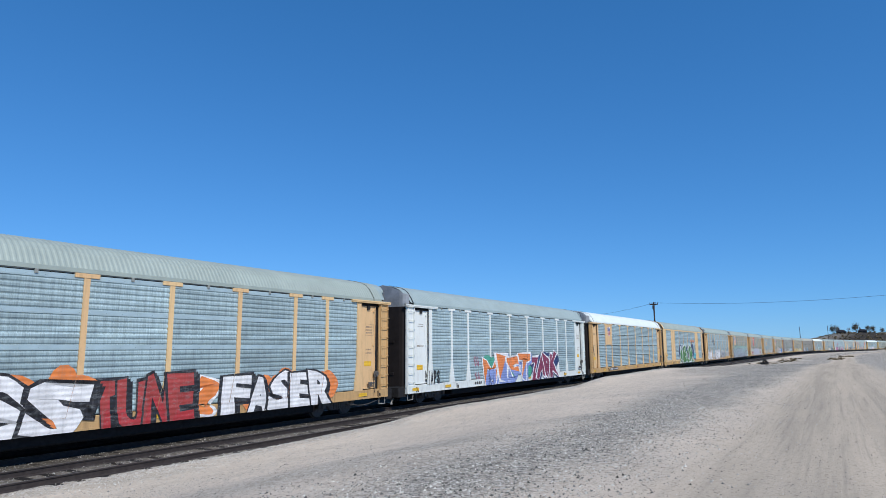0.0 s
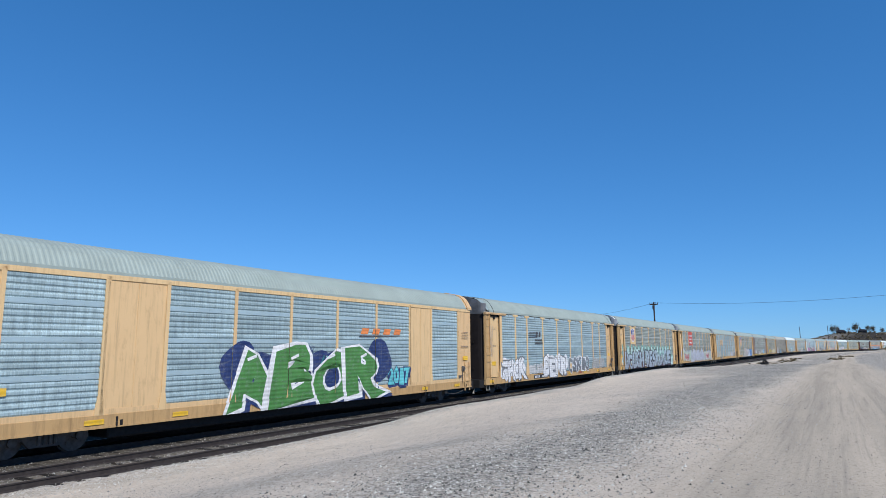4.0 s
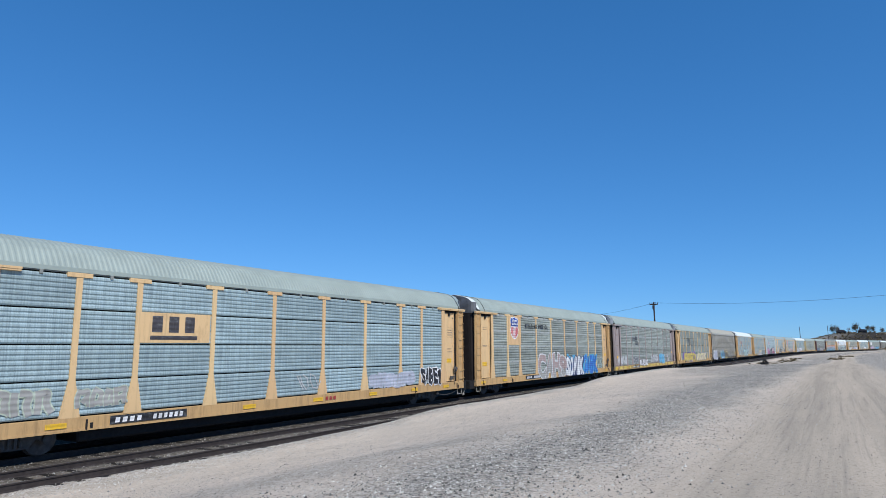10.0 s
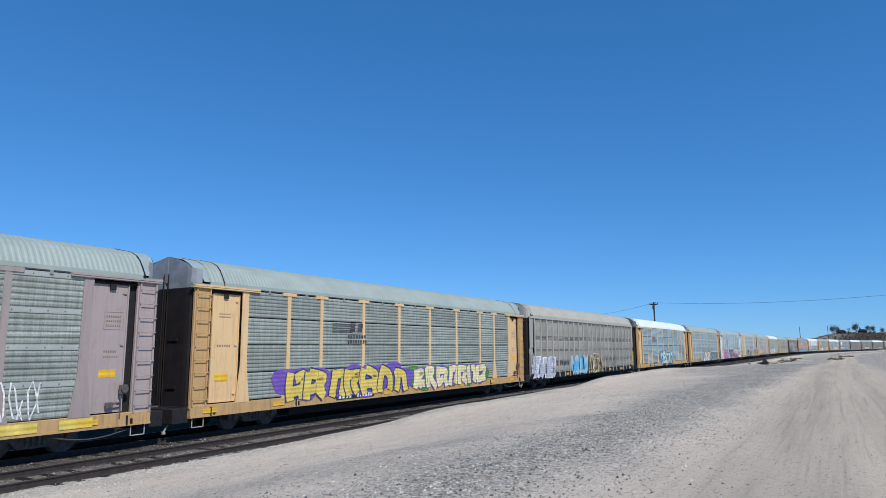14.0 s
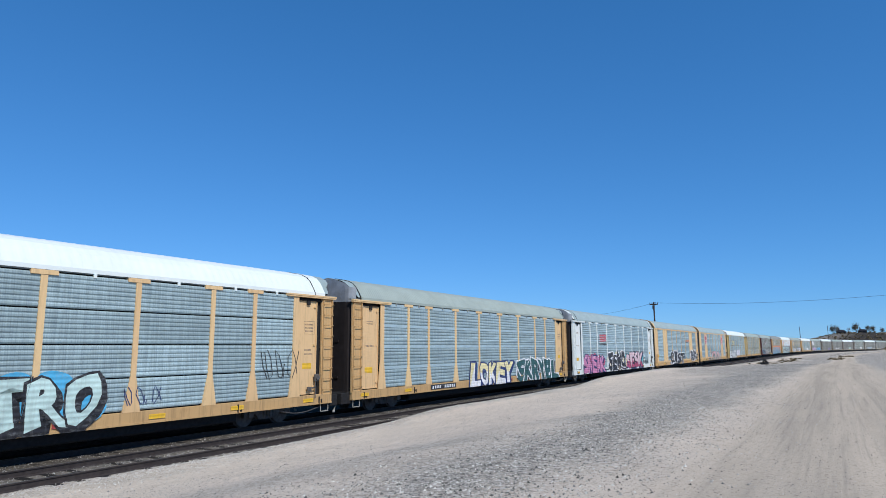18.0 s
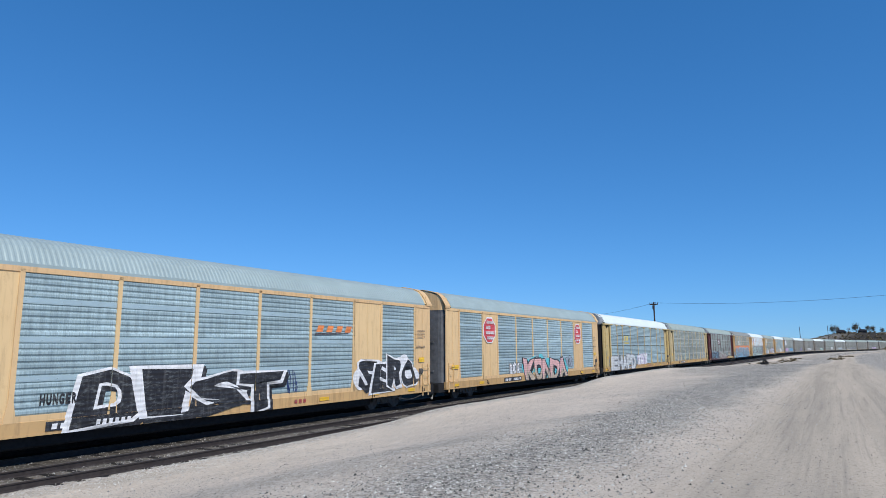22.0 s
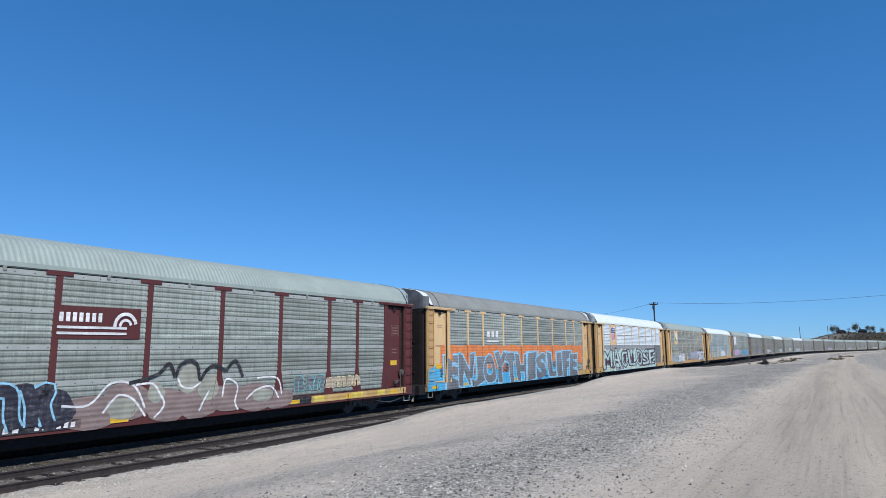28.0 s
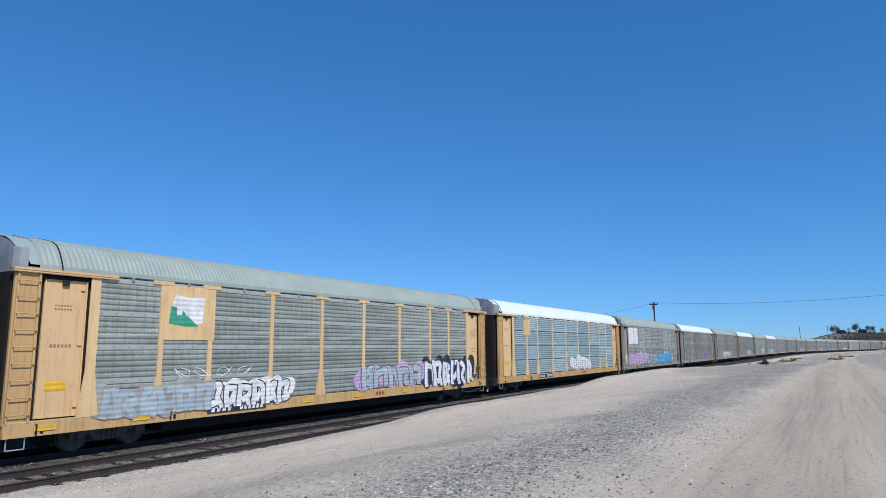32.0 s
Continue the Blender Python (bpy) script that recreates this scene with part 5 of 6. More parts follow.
def unit_paths(rng):
    """Strokes of a throw-up that spell nothing: a leaning bar, a hooked stroke and a spur."""
    a = rng.uniform(0.1, 0.35)
    bar = [(a, 0.0), (a + rng.uniform(-0.12, 0.12), 0.5), (a + rng.uniform(-0.15, 0.2), 1.0)]
    hook = [(rng.uniform(0.1, 0.5), rng.uniform(0.75, 1.0)), (rng.uniform(0.7, 1.0), rng.uniform(0.7, 0.95)), (rng.uniform(0.55, 0.95), rng.uniform(0.3, 0.55)), (rng.uniform(0.75, 1.05), rng.uniform(-0.05, 0.1))]
    spur = [(rng.uniform(0.25, 0.5), rng.uniform(0.1, 0.4)), (rng.uniform(0.7, 1.1), rng.uniform(0.15, 0.6))]
    return [bar, hook, spur][: rng.choice((2, 3, 3))]


def bars_layers(x0, x1, z0, z1, n, fill, line, back, rng):
    """Writing that cannot be read: rounded upright bars with outlines over a cloud."""
    layers = []
    h = z1 - z0
    w = (x1 - x0) / n
    if back:
        for i in range(n + 2):
            p, f = blob(x0 + (i + 0.2) / (n + 1.4) * (x1 - x0), z0 + h * rng.uniform(0.4, 0.65), w * 0.7, h * rng.uniform(0.35, 0.48), rng)
            layers.append((back, p, f))
    units = []
    for i in range(n):
        ux = x0 + i * w + rng.uniform(-0.06, 0.06) * w
        lean = rng.uniform(-0.15, 0.15) * w
        uh = h * rng.uniform(0.86, 1.0)
        paths = [curve_pts([(ux + w * a + lean * b, z0 + uh * (0.1 + 0.8 * b)) for a, b in path]) for path in unit_paths(rng)]
        t = min(w * 0.33, h * 0.3)
        units.append([(line, *stroke(q, t + 0.09 * h)) for q in paths] + [(fill, *stroke(q, t)) for q in paths])
    return layers, units


def tag_layers(x0, x1, z0, z1, col, rng, n=9, w=0.045):
    """A quick looping scrawl."""
    layers = []
    for k in range(max(2, n // 3)):
        cx = x0 + (k + 0.5) * (x1 - x0) / max(2, n // 3)
        rw = (x1 - x0) / max(2, n // 3)
        pts = [(cx + rw * 0.5 * math.sin(i * 0.8 + k) * (0.4 + 0.6 * rng.random()), z0 + (z1 - z0) * (0.5 + 0.5 * math.cos(i * 1.13 + k * 2))) for i in range(9)]
        layers.append((col, *stroke(pts, w)))
    return layers


def rect(x0, x1, z0, z1):
    return [(x0, z0), (x1, z0), (x1, z1), (x0, z1)], [(0, 1, 2, 3)]


def flat_text(word, x0, x1, z0, z1, col, off=0.0):
    """Plain upright lettering."""
    w = (x1 - x0) / len(word)
    out = []
    for i, ch in enumerate(word):
        if ch == " ":
            continue
        pts, fcs = GLYPHS[ch, off]
        a, b, c, d = span(pts)
        k = min(w * 0.8, (z1 - z0) * 0.75) / max(b - a, 0.45)
        out.append((col, [(x0 + (i + 0.5) * w + (x - (a + b) / 2) * k, z0 + (z - c) / (d - c) * (z1 - z0)) for x, z in pts], fcs))
    return out


def text_bars(x0, x1, z0, z1, n, col, lean=0.0):
    w = (x1 - x0) / n
    return [(col, [(x0 + i * w, z0), (x0 + (i + 0.62) * w, z0), (x0 + (i + 0.62) * w + lean, z1), (x0 + i * w + lean, z1)], [(0, 1, 2, 3)]) for i in range(n)]


KIND = {3: "b", 15: "b", 16: "b", 25: "b", 11: "c"}
OFFSET = {0: 0.17, 1: 0.24, 2: 0.06, 3: 0.3, 4: 0.25, 5: 0.24, 6: 0.31, 7: 0.15, 8: 0.23, 9: 0.45, 10: 0.3, 11: 0.25, 12: 0.47, 13: 0.23, 14: 0.35, 15: 0.475, 16: 0.79, 17: 0.58, 18: 0.1, 19: 0.3, 20: 0.36, 21: 0.18, 22: 0.35, 23: 0.2, 24: 0.3}


def put(n, name, layers, label="", lift=0.004):
    d = OFFSET.get(n, 0.22)
    layers = [(c, [(x - d, z) for x, z in p], f) for c, p, f in layers]
    me = conform(KIND.get(n, "a"), layers, 0.0 if name.endswith("_field") else lift)
    me.name = name
    return part(name, me, None, CARS[n], label)


def put_letters(n, cloud, letters, lift=0.005):
    """A piece of graffiti: the cloud or first letter, with each further letter a part of it."""
    d = OFFSET.get(n, 0.22)
    groups = ([cloud] if cloud else []) + letters
    first, start = None, 0
    for g in groups:
        moved = [(c, [(x - d, z) for x, z in p], f) for c, p, f in g]
        me = conform(KIND.get(n, "a"), moved, lift, start)
        start += min(len(g), 6)
        if not me.polygons:
            continue
        if first is None:
            me.name = "graffiti"
            first = part("graffiti", me, None, CARS[n])
        else:
            me.name = "letter"
            part("letter", me, None, first)
    return first


# car, word, x0, x1, z0, z1, fill, outline, cloud, second colour, wildness
PIECES = (
    (0, "SS", -3.8, -1.05, 0.42, 2.1, "white", "black", "orange", None, 1.0), (0, "?", 2.6, 3.5, 0.6, 1.85, "orange", "white", None, None, 0.6), (0, "TUNE", -0.85, 2.5, 0.42, 2.05, "brick", "black", None, "red", 0.6), (0, "FASER", 3.75, 9.05, 0.5, 2.0, "white", "black", "orange", None, 0.7),
    (1, "MIST", -4.6, 1.7, 0.62, 2.35, "orange", "white", "sea", "peri", 1.3), (1, "ZARK", 2.2, 6.7, 0.72, 2.4, "wine", "white", "navy", None, 1.4),
    (3, "ABOR", -3.9, 4.6, 0.62, 2.85, "green", "white", "navy", None, 1.3), (3, "2017", 5.3, 7.0, 1.1, 1.9, "turq", "navy", None, None, 0.8), (3, "TEAD", -0.4, 1.6, 2.0, 2.5, "turq", "white", None, None, 0.5),
    (5, "DOUGH", -10.9, -3.75, 0.6, 2.35, "pale", "black", "mint", "silver", 0.8), (5, "RESR", -2.6, 2.9, 0.6, 2.45, "pale", "black", "mint", "silver", 0.8), (5, "DUDE", 3.3, 8.8, 0.6, 2.45, "pale", "black", "mint", "silver", 0.7),
    (6, "WH", -9.5, -7.1, 0.95, 1.85, "red", "white", None, None, 0.15), (6, "WH", 6.0, 8.4, 0.95, 1.85, "red", "white", None, None, 0.15), (4, "SHCK", -10.5, -7.2, 0.75, 2.15, "white", "grey", "white", None, 0.9), (4, "DEMR", -3.8, 0.6, 0.75, 2.15, "white", "grey", "white", None, 0.9), (4, "OSKIO", 1.1, 5.9, 0.9, 2.1, "slate", "white", None, "grey", 1.0), (11, "ZPES", -12.2, -8.3, 0.72, 2.1, "haze", "white", "haze", None, 1.0),
    (8, "SOWIK", 1.75, 5.6, 0.55, 2.2, "white", "navy", "sky", None, 0.8), (8, "GABK", 5.6, 9.1, 0.65, 2.2, "blue", "sky", None, None, 0.8), (8, "CAH9", -3.7, 1.8, 0.6, 2.35, "fadepink", "offwhite", None, "fade", 0.5), (7, "SABE!", 8.8, 10.75, 0.95, 1.8, "black", "white", None, None, 1.0), (9, "RUENO", -3.6, -0.4, 0.82, 1.5, "white", "plum", None, None, 0.7), (9, "OHLE", 4.9, 7.3, 0.95, 2.05, "sky", "ice", None, None, 0.6), (11, "HOLD", -4.7, -1.0, 0.75, 2.1, "ice", "pale", "sky", None, 1.2), (11, "MKTN", -0.8, 2.6, 0.8, 2.1, "brown", "cream", None, None, 1.2), (17, "E", -10.3, -8.0, 0.62, 2.05, "offwhite", "grey", None, None, 0.2),
    (12, "DESTRO", -2.2, 3.6, 0.8, 2.25, "mint", "black", "sky", None, 0.9),
    (13, "LOKEY", -2.2, 3.2, 0.6, 2.1, "cream", "navy", None, "white", 0.6), (13, "SKRYBL", 4.1, 11.1, 0.55, 2.1, "teal", "white", None, None, 0.9),
    (14, "SNEAK", -10.2, -4.9, 0.6, 2.2, "pink", "navy", "rose", None, 1.1), (14, "SEMO", -3.5, 1.8, 0.7, 2.35, "black", "white", "cream", None, 1.0), (14, "SESK", 2.3, 8.2, 0.7, 2.25, "petal", "black", "turq", "rose", 0.9),
    (15, "DIST", -4.6, 3.0, 0.66, 2.15, "black", "white", None, None, 0.9), (15, "SERO", 7.65, 12.0, 0.95, 2.35, "black", "white", "white", None, 1.2),
    (16, "KONDA", -2.0, 5.7, 0.55, 2.15, "blush", "black", "turq", "tan", 0.9),
    (17, "HAPD", -8.3, -2.1, 0.62, 2.1, "offwhite", "grey", None, None, 0.2),
    (20, "ENJOY", -10.7, -3.6, 0.6, 2.5, "slate", "ice", None, "grey", 0.6), (20, "THIS", -3.5, 3.0, 0.6, 2.5, "slate", "ice", None, "grey", 0.6), (20, "LIFE", 3.6, 9.4, 0.6, 2.5, "slate", "ice", None, "grey", 0.6),
    (21, "MACLOSE", -10.9, 7.9, 0.78, 2.72, "mint", "plum", None, None, 0.8),
)
SHADES = {
    (0, "SS"): "black", (0, "TUNE"): "black", (0, "FASER"): "black", (1, "MIST"): "peri", (1, "ZARK"): "navy", (3, "ABOR"): "navy", (3, "2017"): "navy",
    (5, "DOUGH"): "plum", (5, "RESR"): "plum", (5, "DUDE"): "plum", (8, "SOWIK"): "navy", (12, "DESTRO"): "black", (13, "LOKEY"): "navy", (13, "SKRYBL"): "black", (14, "SNEAK"): "navy", (14, "SEMO"): "plum",
    (14, "SESK"): "navy", (15, "DIST"): "black", (16, "KONDA"): "black", (17, "E"): "grey", (17, "HAPD"): "grey",
}
# car, x0, x1, z0, z1, bars, fill, outline, cloud
SCRAWLS = (
    (4, -6.4, -4.0, 0.95, 1.75, 4, "chalk", "offwhite", None), (4, 6.9, 9.9, 0.95, 2.0, 5, "fade", "chalk", None),
    (6, -10.6, -5.1, 0.75, 2.4, 4, "sage", "slate", "haze"), (6, -4.4, 4.2, 0.65, 2.3, 6, "haze", "fade", "haze"), (6, 4.3, 10.7, 0.6, 2.2, 4, "sage", "slate", "haze"),
    (7, -8.4, -6.9, 1.15, 1.8, 4, "fade", "sage", None), (7, 4.9, 7.9, 0.95, 1.7, 4, "haze", "pale", "haze"), (7, -10.5, -9.0, 1.05, 1.9, 3, "fade", "sage", None),
    (9, -6.3, -4.4, 1.05, 1.8, 2, "grey", "white", None), (9, -11, -8.5, 1.1, 1.95, 3, "chalk", "white", None), (9, 1.0, 4.1, 1.0, 1.95, 4, "chalk", "grey", None),
    (10, -8.6, -0.5, 0.7, 2.1, 7, "yellow", "navy", "purple"), (10, 0.0, 7.6, 0.7, 2.0, 7, "cream", "purple", "green"),
    
    (16, -4.4, -2.9, 1.05, 1.95, 4, "white", "black", None), (16, 5.7, 7.1, 1.2, 2.25, 3, "silver", "black", None),
    (17, -1.2, 2.6, 0.85, 2.25, 5, "white", "lilac", None),
    (19, -10.2, -3.6, 0.72, 2.0, 7, "midnight", "ice", "midnight"), (19, 7.0, 9.2, 1.15, 1.7, 5, "tan", "cream", None), (19, 5.2, 6.9, 1.1, 1.8, 3, "grey", "turq", None),
    (22, 1.6, 6.3, 0.95, 2.05, 5, "pale", "brown", "lilac"), (22, 6.7, 11.7, 0.7, 2.4, 6, "white", "navy", "black"), (22, -6.6, -2.8, 0.75, 1.75, 6, "white", "black", "white"), (22, -10.3, -6.4, 0.75, 1.8, 6, "pale", "fade", "fade"),
    (23, 0.1, 4.0, 1.0, 2.05, 4, "white", "grey", "white"), (24, -10.8, -4.0, 0.9, 2.2, 6, "lilac", "pink", "chalk"), (24, -3.5, 1.0, 0.8, 2.3, 4, "silver", "grey", None), (24, 1.2, 8.4, 0.8, 2.2, 6, "sky", "navy", "pale"),
    (25, 3.0, 6.0, 0.9, 2.0, 4, "purple", "silver", None), (26, -6, 4.5, 0.9, 2.0, 5, "offwhite", "chalk", None), (27, 0.5, 7, 0.9, 1.9, 5, "mint", "sea", None), (28, 1.0, 6, 0.9, 2.2, 3, "offwhite", "chalk", None),
    (29, -8, 3, 0.9, 2.0, 6, "pale", "mint", None), (30, -3, 7, 0.9, 2.1, 5, "grey", "chalk", None), (32, -5, 6, 0.9, 1.9, 6, "lilac", "chalk", None), (34, -7, 2, 0.9, 1.9, 5, "pale", "grey", None), (36, -2, 8, 0.9, 1.9, 5, "offwhite", "chalk", None),
)
TAGS = (
    (1, -6.0, -5.3, 1.7, 2.3, "rose", 6, 0.03), (1, -5.9, -5.2, 1.0, 1.4, "rose", 6, 0.03), (2, -12.3, -11.6, 2.0, 2.9, "black", 6, 0.03), (3, -1.2, 0.3, 2.5, 2.9, "navy", 9, 0.025),
    (4, -12.2, -11.5, 2.2, 4.2, "tan", 9, 0.03), (4, 7.0, 8.4, 1.1, 1.9, "chalk", 9, 0.03), (9, 9.0, 10.2, 1.0, 2.0, "white", 9, 0.04), (9, 7.2, 8.9, 0.95, 1.9, "white", 9, 0.04), (8, 9.2, 11.2, 0.9, 1.85, "mint", 9, 0.06),
    (11, 3.8, 7.5, 1.15, 2.1, "black", 9, 0.04), (12, 9.5, 11.5, 1.65, 2.75, "black", 9, 0.04), (12, -12.0, -11.1, 3.4, 4.1, "red", 9, 0.05), (12, 4.2, 5.6, 1.15, 1.7, "navy", 9, 0.03), (12, -3.4, -2.6, 1.2, 2.0, "navy", 6, 0.04),
    (15, 3.2, 3.9, 1.1, 2.0, "navy", 6, 0.04), (17, -11.8, -11.1, 1.6, 2.6, "grey", 9, 0.03), (19, -12.1, -11.2, 1.9, 2.9, "offwhite", 9, 0.04),
    (18, 4.3, 6.5, 1.0, 1.9, "pale", 9, 0.05), (18, 7.3, 8.8, 1.1, 1.95, "chalk", 9, 0.05), (18, 9.0, 10.1, 1.1, 1.9, "chalk", 6, 0.05), (18, 10.2, 11.3, 1.3, 1.8, "chalk", 6, 0.04), (18, -5.5, -1.8, 1.1, 2.1, "mint", 9, 0.05), (18, -11, -6.8, 1.0, 2.2, "chalk", 12, 0.06),
    (18, -1.0, 3.0, 1.0, 1.9, "pale", 9, 0.04), (6, -4.9, -3.9, 2.5, 2.9, "chalk", 6, 0.03), (22, -8.0, -4.5, 1.9, 2.2, "white", 12, 0.03), (5, -12.3, -11.5, 1.8, 3.6, "black", 9, 0.03), (7, 0.0, 1.5, 1.2, 1.8, "chalk", 6, 0.05),
)
for k, (n, word, x0, x1, z0, z1, fill, line, back, second, wild) in enumerate(PIECES):
    put_letters(n, *word_layers(word, x0, x1, z0, z1, fill, line, back, random.Random(100 + k), n != 21, wild, second, "white" if fill in ("green", "pink") else None, SHADES.get((n, word))), lift=0.02 if n == 6 else 0.005)
for k, (n, x0, x1, z0, z1, c, fill, line, back) in enumerate(SCRAWLS):
    put_letters(n, *bars_layers(x0, x1, z0, z1, c, fill, line, back, random.Random(300 + k)))
for k, (n, x0, x1, z0, z1, col, c, w) in enumerate(TAGS):
    put(n, "spray_tag", tag_layers(x0, x1, z0, z1, col, random.Random(500 + k), c, w))


def plates():
    """Emblem panels, colour fields, emblems, number bars, reflectors and notices."""
    # wide colour fields
    r = random.Random(9)
    wave = [(-11.2 + i * 0.55, 2.93 + 0.035 * math.sin(i * 1.3) + 0.03 * math.sin(i * 3.1)) for i in range(41)]
    pts = wave + [(x, 1.45 + 0.2 * math.sin(i * 0.9)) for i, (x, _) in enumerate(wave[::-1])]
    put(20, "orange_field", [("orange", [p for a, b in zip(wave, pts[:40:-1]) for p in (a, b)], [(2 * i, 2 * i + 1, 2 * i + 3, 2 * i + 2) for i in range(40)])])
    low = [(-12.6 + i * 0.6, 1.65 + 0.22 * math.sin(i * 0.9)) for i in range(38)]
    put(20, "blue_field", [("sky", [p for x, z in low for p in ((x, z), (x, SILL - 0.02))], [(2 * i, 2 * i + 1, 2 * i + 3, 2 * i + 2) for i in range(37)])])
    low = [(-10.75 + i * 0.57, 2.5 + 0.16 * math.sin(i * 2.1) + 0.1 * math.sin(i * 0.7)) for i in range(34)]
    put(21, "shadow_field", [("cement", *rect(-10.7, 7.8, 2.2, 2.95))])
    put(21, "mint_cover", [("mint", [p for x, z in low for p in ((x, z), (x, SILL - 0.02))], [(2 * i, 2 * i + 1, 2 * i + 3, 2 * i + 2) for i in range(33)])], "", 0.002)
    put(21, "grime_field", [("grey", *rect(7.8, 11.2, 1.0, 2.95))])
    rr = random.Random(77)
    put(5, "glow_field", [(c, *blob(x, z, w * k, h * k, rr)) for x, z, w, h in ((9.55, 0.95, 0.75, 1.0), (10.35, 1.5, 0.22, 0.3), (10.95, 1.55, 0.2, 0.3)) for c, k in (("jade", 1.0), ("mint", 0.8))])
    put(5, "glow_field", [(c, *blob(-10.9 + i * 1.35, 2.38, w, w * 1.3, rr)) for i in range(16) for c, w in (("jade", 0.46), ("mint", 0.3))])
    put(19, "sill_patch", [("ochre", *rect(6.15, 12.7, SILL + 0.06, 0.95))], "worn yellow sill end")
    for a, b in ((6.3, 6.9), (8.6, 9.4), (10.4, 11.0)):
        put(19, "sill_patch", [("yellow", *rect(a, b, SILL + 0.1, 0.93))], "", 0.007)
    put(19, "sill_patch", [("black", *rect(5.0, 6.1, SILL + 0.06, 0.95))], "black number ground")
    cloud = [("cocoa", *blob(x, z, rx, rz, r)) for x, z, rx, rz in ((-3.0, 1.05, 1.0, 0.42), (-1.9, 1.3, 0.9, 0.5), (-0.6, 1.1, 0.8, 0.55), (0.6, 1.15, 0.9, 0.6), (1.8, 1.15, 0.8, 0.5), (3.0, 1.1, 1.0, 0.45), (4.1, 0.95, 0.8, 0.35))]
    cloud += [("moss", *blob(x, z, rx, rz, r)) for x, z, rx, rz in ((-2.05, 1.1, 0.5, 0.34), (0.15, 1.85, 0.42, 0.42), (0.95, 1.55, 0.4, 0.4), (3.3, 1.15, 0.5, 0.25), (-1.0, 1.5, 0.3, 0.3))]
    for col, w, paths in (
        ("white", 0.065, (((-3.8, 1.3), (-3.05, 1.28), (-2.45, 1.83), (-1.75, 1.75), (-1.35, 1.07)), ((-2.64, 1.02), (-2.34, 1.38), (-2.14, 1.49), (-1.73, 1.34), (-1.33, 0.82)), ((-1.68, 1.75), (-1.13, 1.76), (-0.86, 1.45), (-0.69, 1.1), (-1.04, 0.75)), ((-0.25, 1.89), (-0.08, 1.62), (0.3, 1.56), (0.61, 1.72)), ((0.96, 1.43), (0.57, 0.82)), ((1.5, 1.21), (1.64, 1.77), (2.14, 1.55), (2.05, 0.98), (2.19, 0.73)), ((2.55, 1.05), (3.04, 1.36), (3.72, 1.42), (4.09, 0.99)), ((3.02, 1.76), (3.98, 1.72), (4.23, 1.13)))),
        ("black", 0.12, (((-1.9, 1.8), (-1.0, 2.01), (-0.59, 2.34), (-0.35, 1.9)), ((-0.35, 1.9), (-0.18, 2.29), (0.18, 2.42), (0.46, 2.27), (0.58, 1.81), (0.81, 2.08), (1.13, 2.24), (1.62, 2.05)), ((1.62, 2.05), (2.02, 2.38), (2.37, 1.83)))),
    ):
        cloud += [(col, *stroke(curve_pts(q), w)) for q in paths]
    put(19, "graffiti", [(c, [(x + OFFSET[19], z) for x, z in q], f) for c, q, f in cloud], "outlined brown and white graffiti")
    for i in range(17):
        put(9, "sill_patch", [("yellow", *rect(-12.5 + i * 1.45, -11.6 + i * 1.45, SILL + 0.06, 0.94))])

    # emblem panels between two posts
    def panel(n, x0, x1, z0, z1, mat, label):
        d = OFFSET.get(n, 0.22)
        part("emblem_panel", box(bmesh.new(), x0 - d, x1 - d, -1.532, -1.48, z0, z1, 0.006), mat, CARS[n], label)

    def emblem(n, layers, label):
        d = OFFSET.get(n, 0.22)
        verts, faces, mats, cols = [], [], [], []
        for li, (c, p, f) in enumerate(layers):
            if c not in cols:
                cols.append(c)
            k = len(verts)
            base = -1.541 if KIND.get(n) == "b" else -1.535
            verts += [(x - d, base - 0.003 * li if li < 12 else base - 0.036, z) for x, z in p]
            for q in f:
                faces.append(tuple(i + k for i in q))
                mats.append(cols.index(c))
        me = mesh_from("emblem", verts, faces, mats)
        for c in cols:
            me.materials.append(spray(c))
        part("emblem", me, None, CARS[n], label)

    def scaled(shape, x0, x1, z0, z1):
        return [(x0 + (x1 - x0) * a, z0 + (z1 - z0) * b) for a, b in shape]

    SH_OUT = [(0.5, 0.0), (0.72, 0.05), (0.92, 0.2), (1.0, 0.42), (0.92, 0.62), (1.0, 0.84), (0.86, 0.95), (0.68, 0.93), (0.5, 1.0), (0.32, 0.93), (0.14, 0.95), (0.0, 0.84), (0.08, 0.62), (0.0, 0.42), (0.08, 0.2), (0.28, 0.05)]
    SH_TOP = [(0.05, 0.56), (0.95, 0.56), (0.9, 0.66), (0.96, 0.83), (0.84, 0.91), (0.68, 0.89), (0.5, 0.96), (0.32, 0.89), (0.16, 0.91), (0.04, 0.83), (0.1, 0.66)]

    def shield(n, x0, x1, z0, z1):
        lay = [("white", scaled(SH_OUT, x0, x1, z0, z1), [tuple(range(16))]), ("shield", scaled(SH_TOP, x0, x1, z0, z1), [tuple(range(11))])]
        stripes = []
        for i in range(6):
            a = 0.09 + i * 0.15
            bot = 0.06 + 0.6 * abs(a + 0.035 - 0.5) ** 1.6 * 1.4
            stripes.append(("emblem", scaled([(a, bot), (a + 0.075, bot), (a + 0.075, 0.52), (a, 0.52)], x0, x1, z0, z1), [(0, 1, 2, 3)]))
        w = x1 - x0
        h = z1 - z0
        bars = text_bars(x0 + w * 0.22, x1 - w * 0.2, z0 + h * 0.76, z0 + h * 0.85, 11, "white") + text_bars(x0 + w * 0.16, x1 - w * 0.14, z0 + h * 0.62, z0 + h * 0.71, 15, "white")
        emblem(n, lay + stripes + bars, "red, white and blue shield emblem")

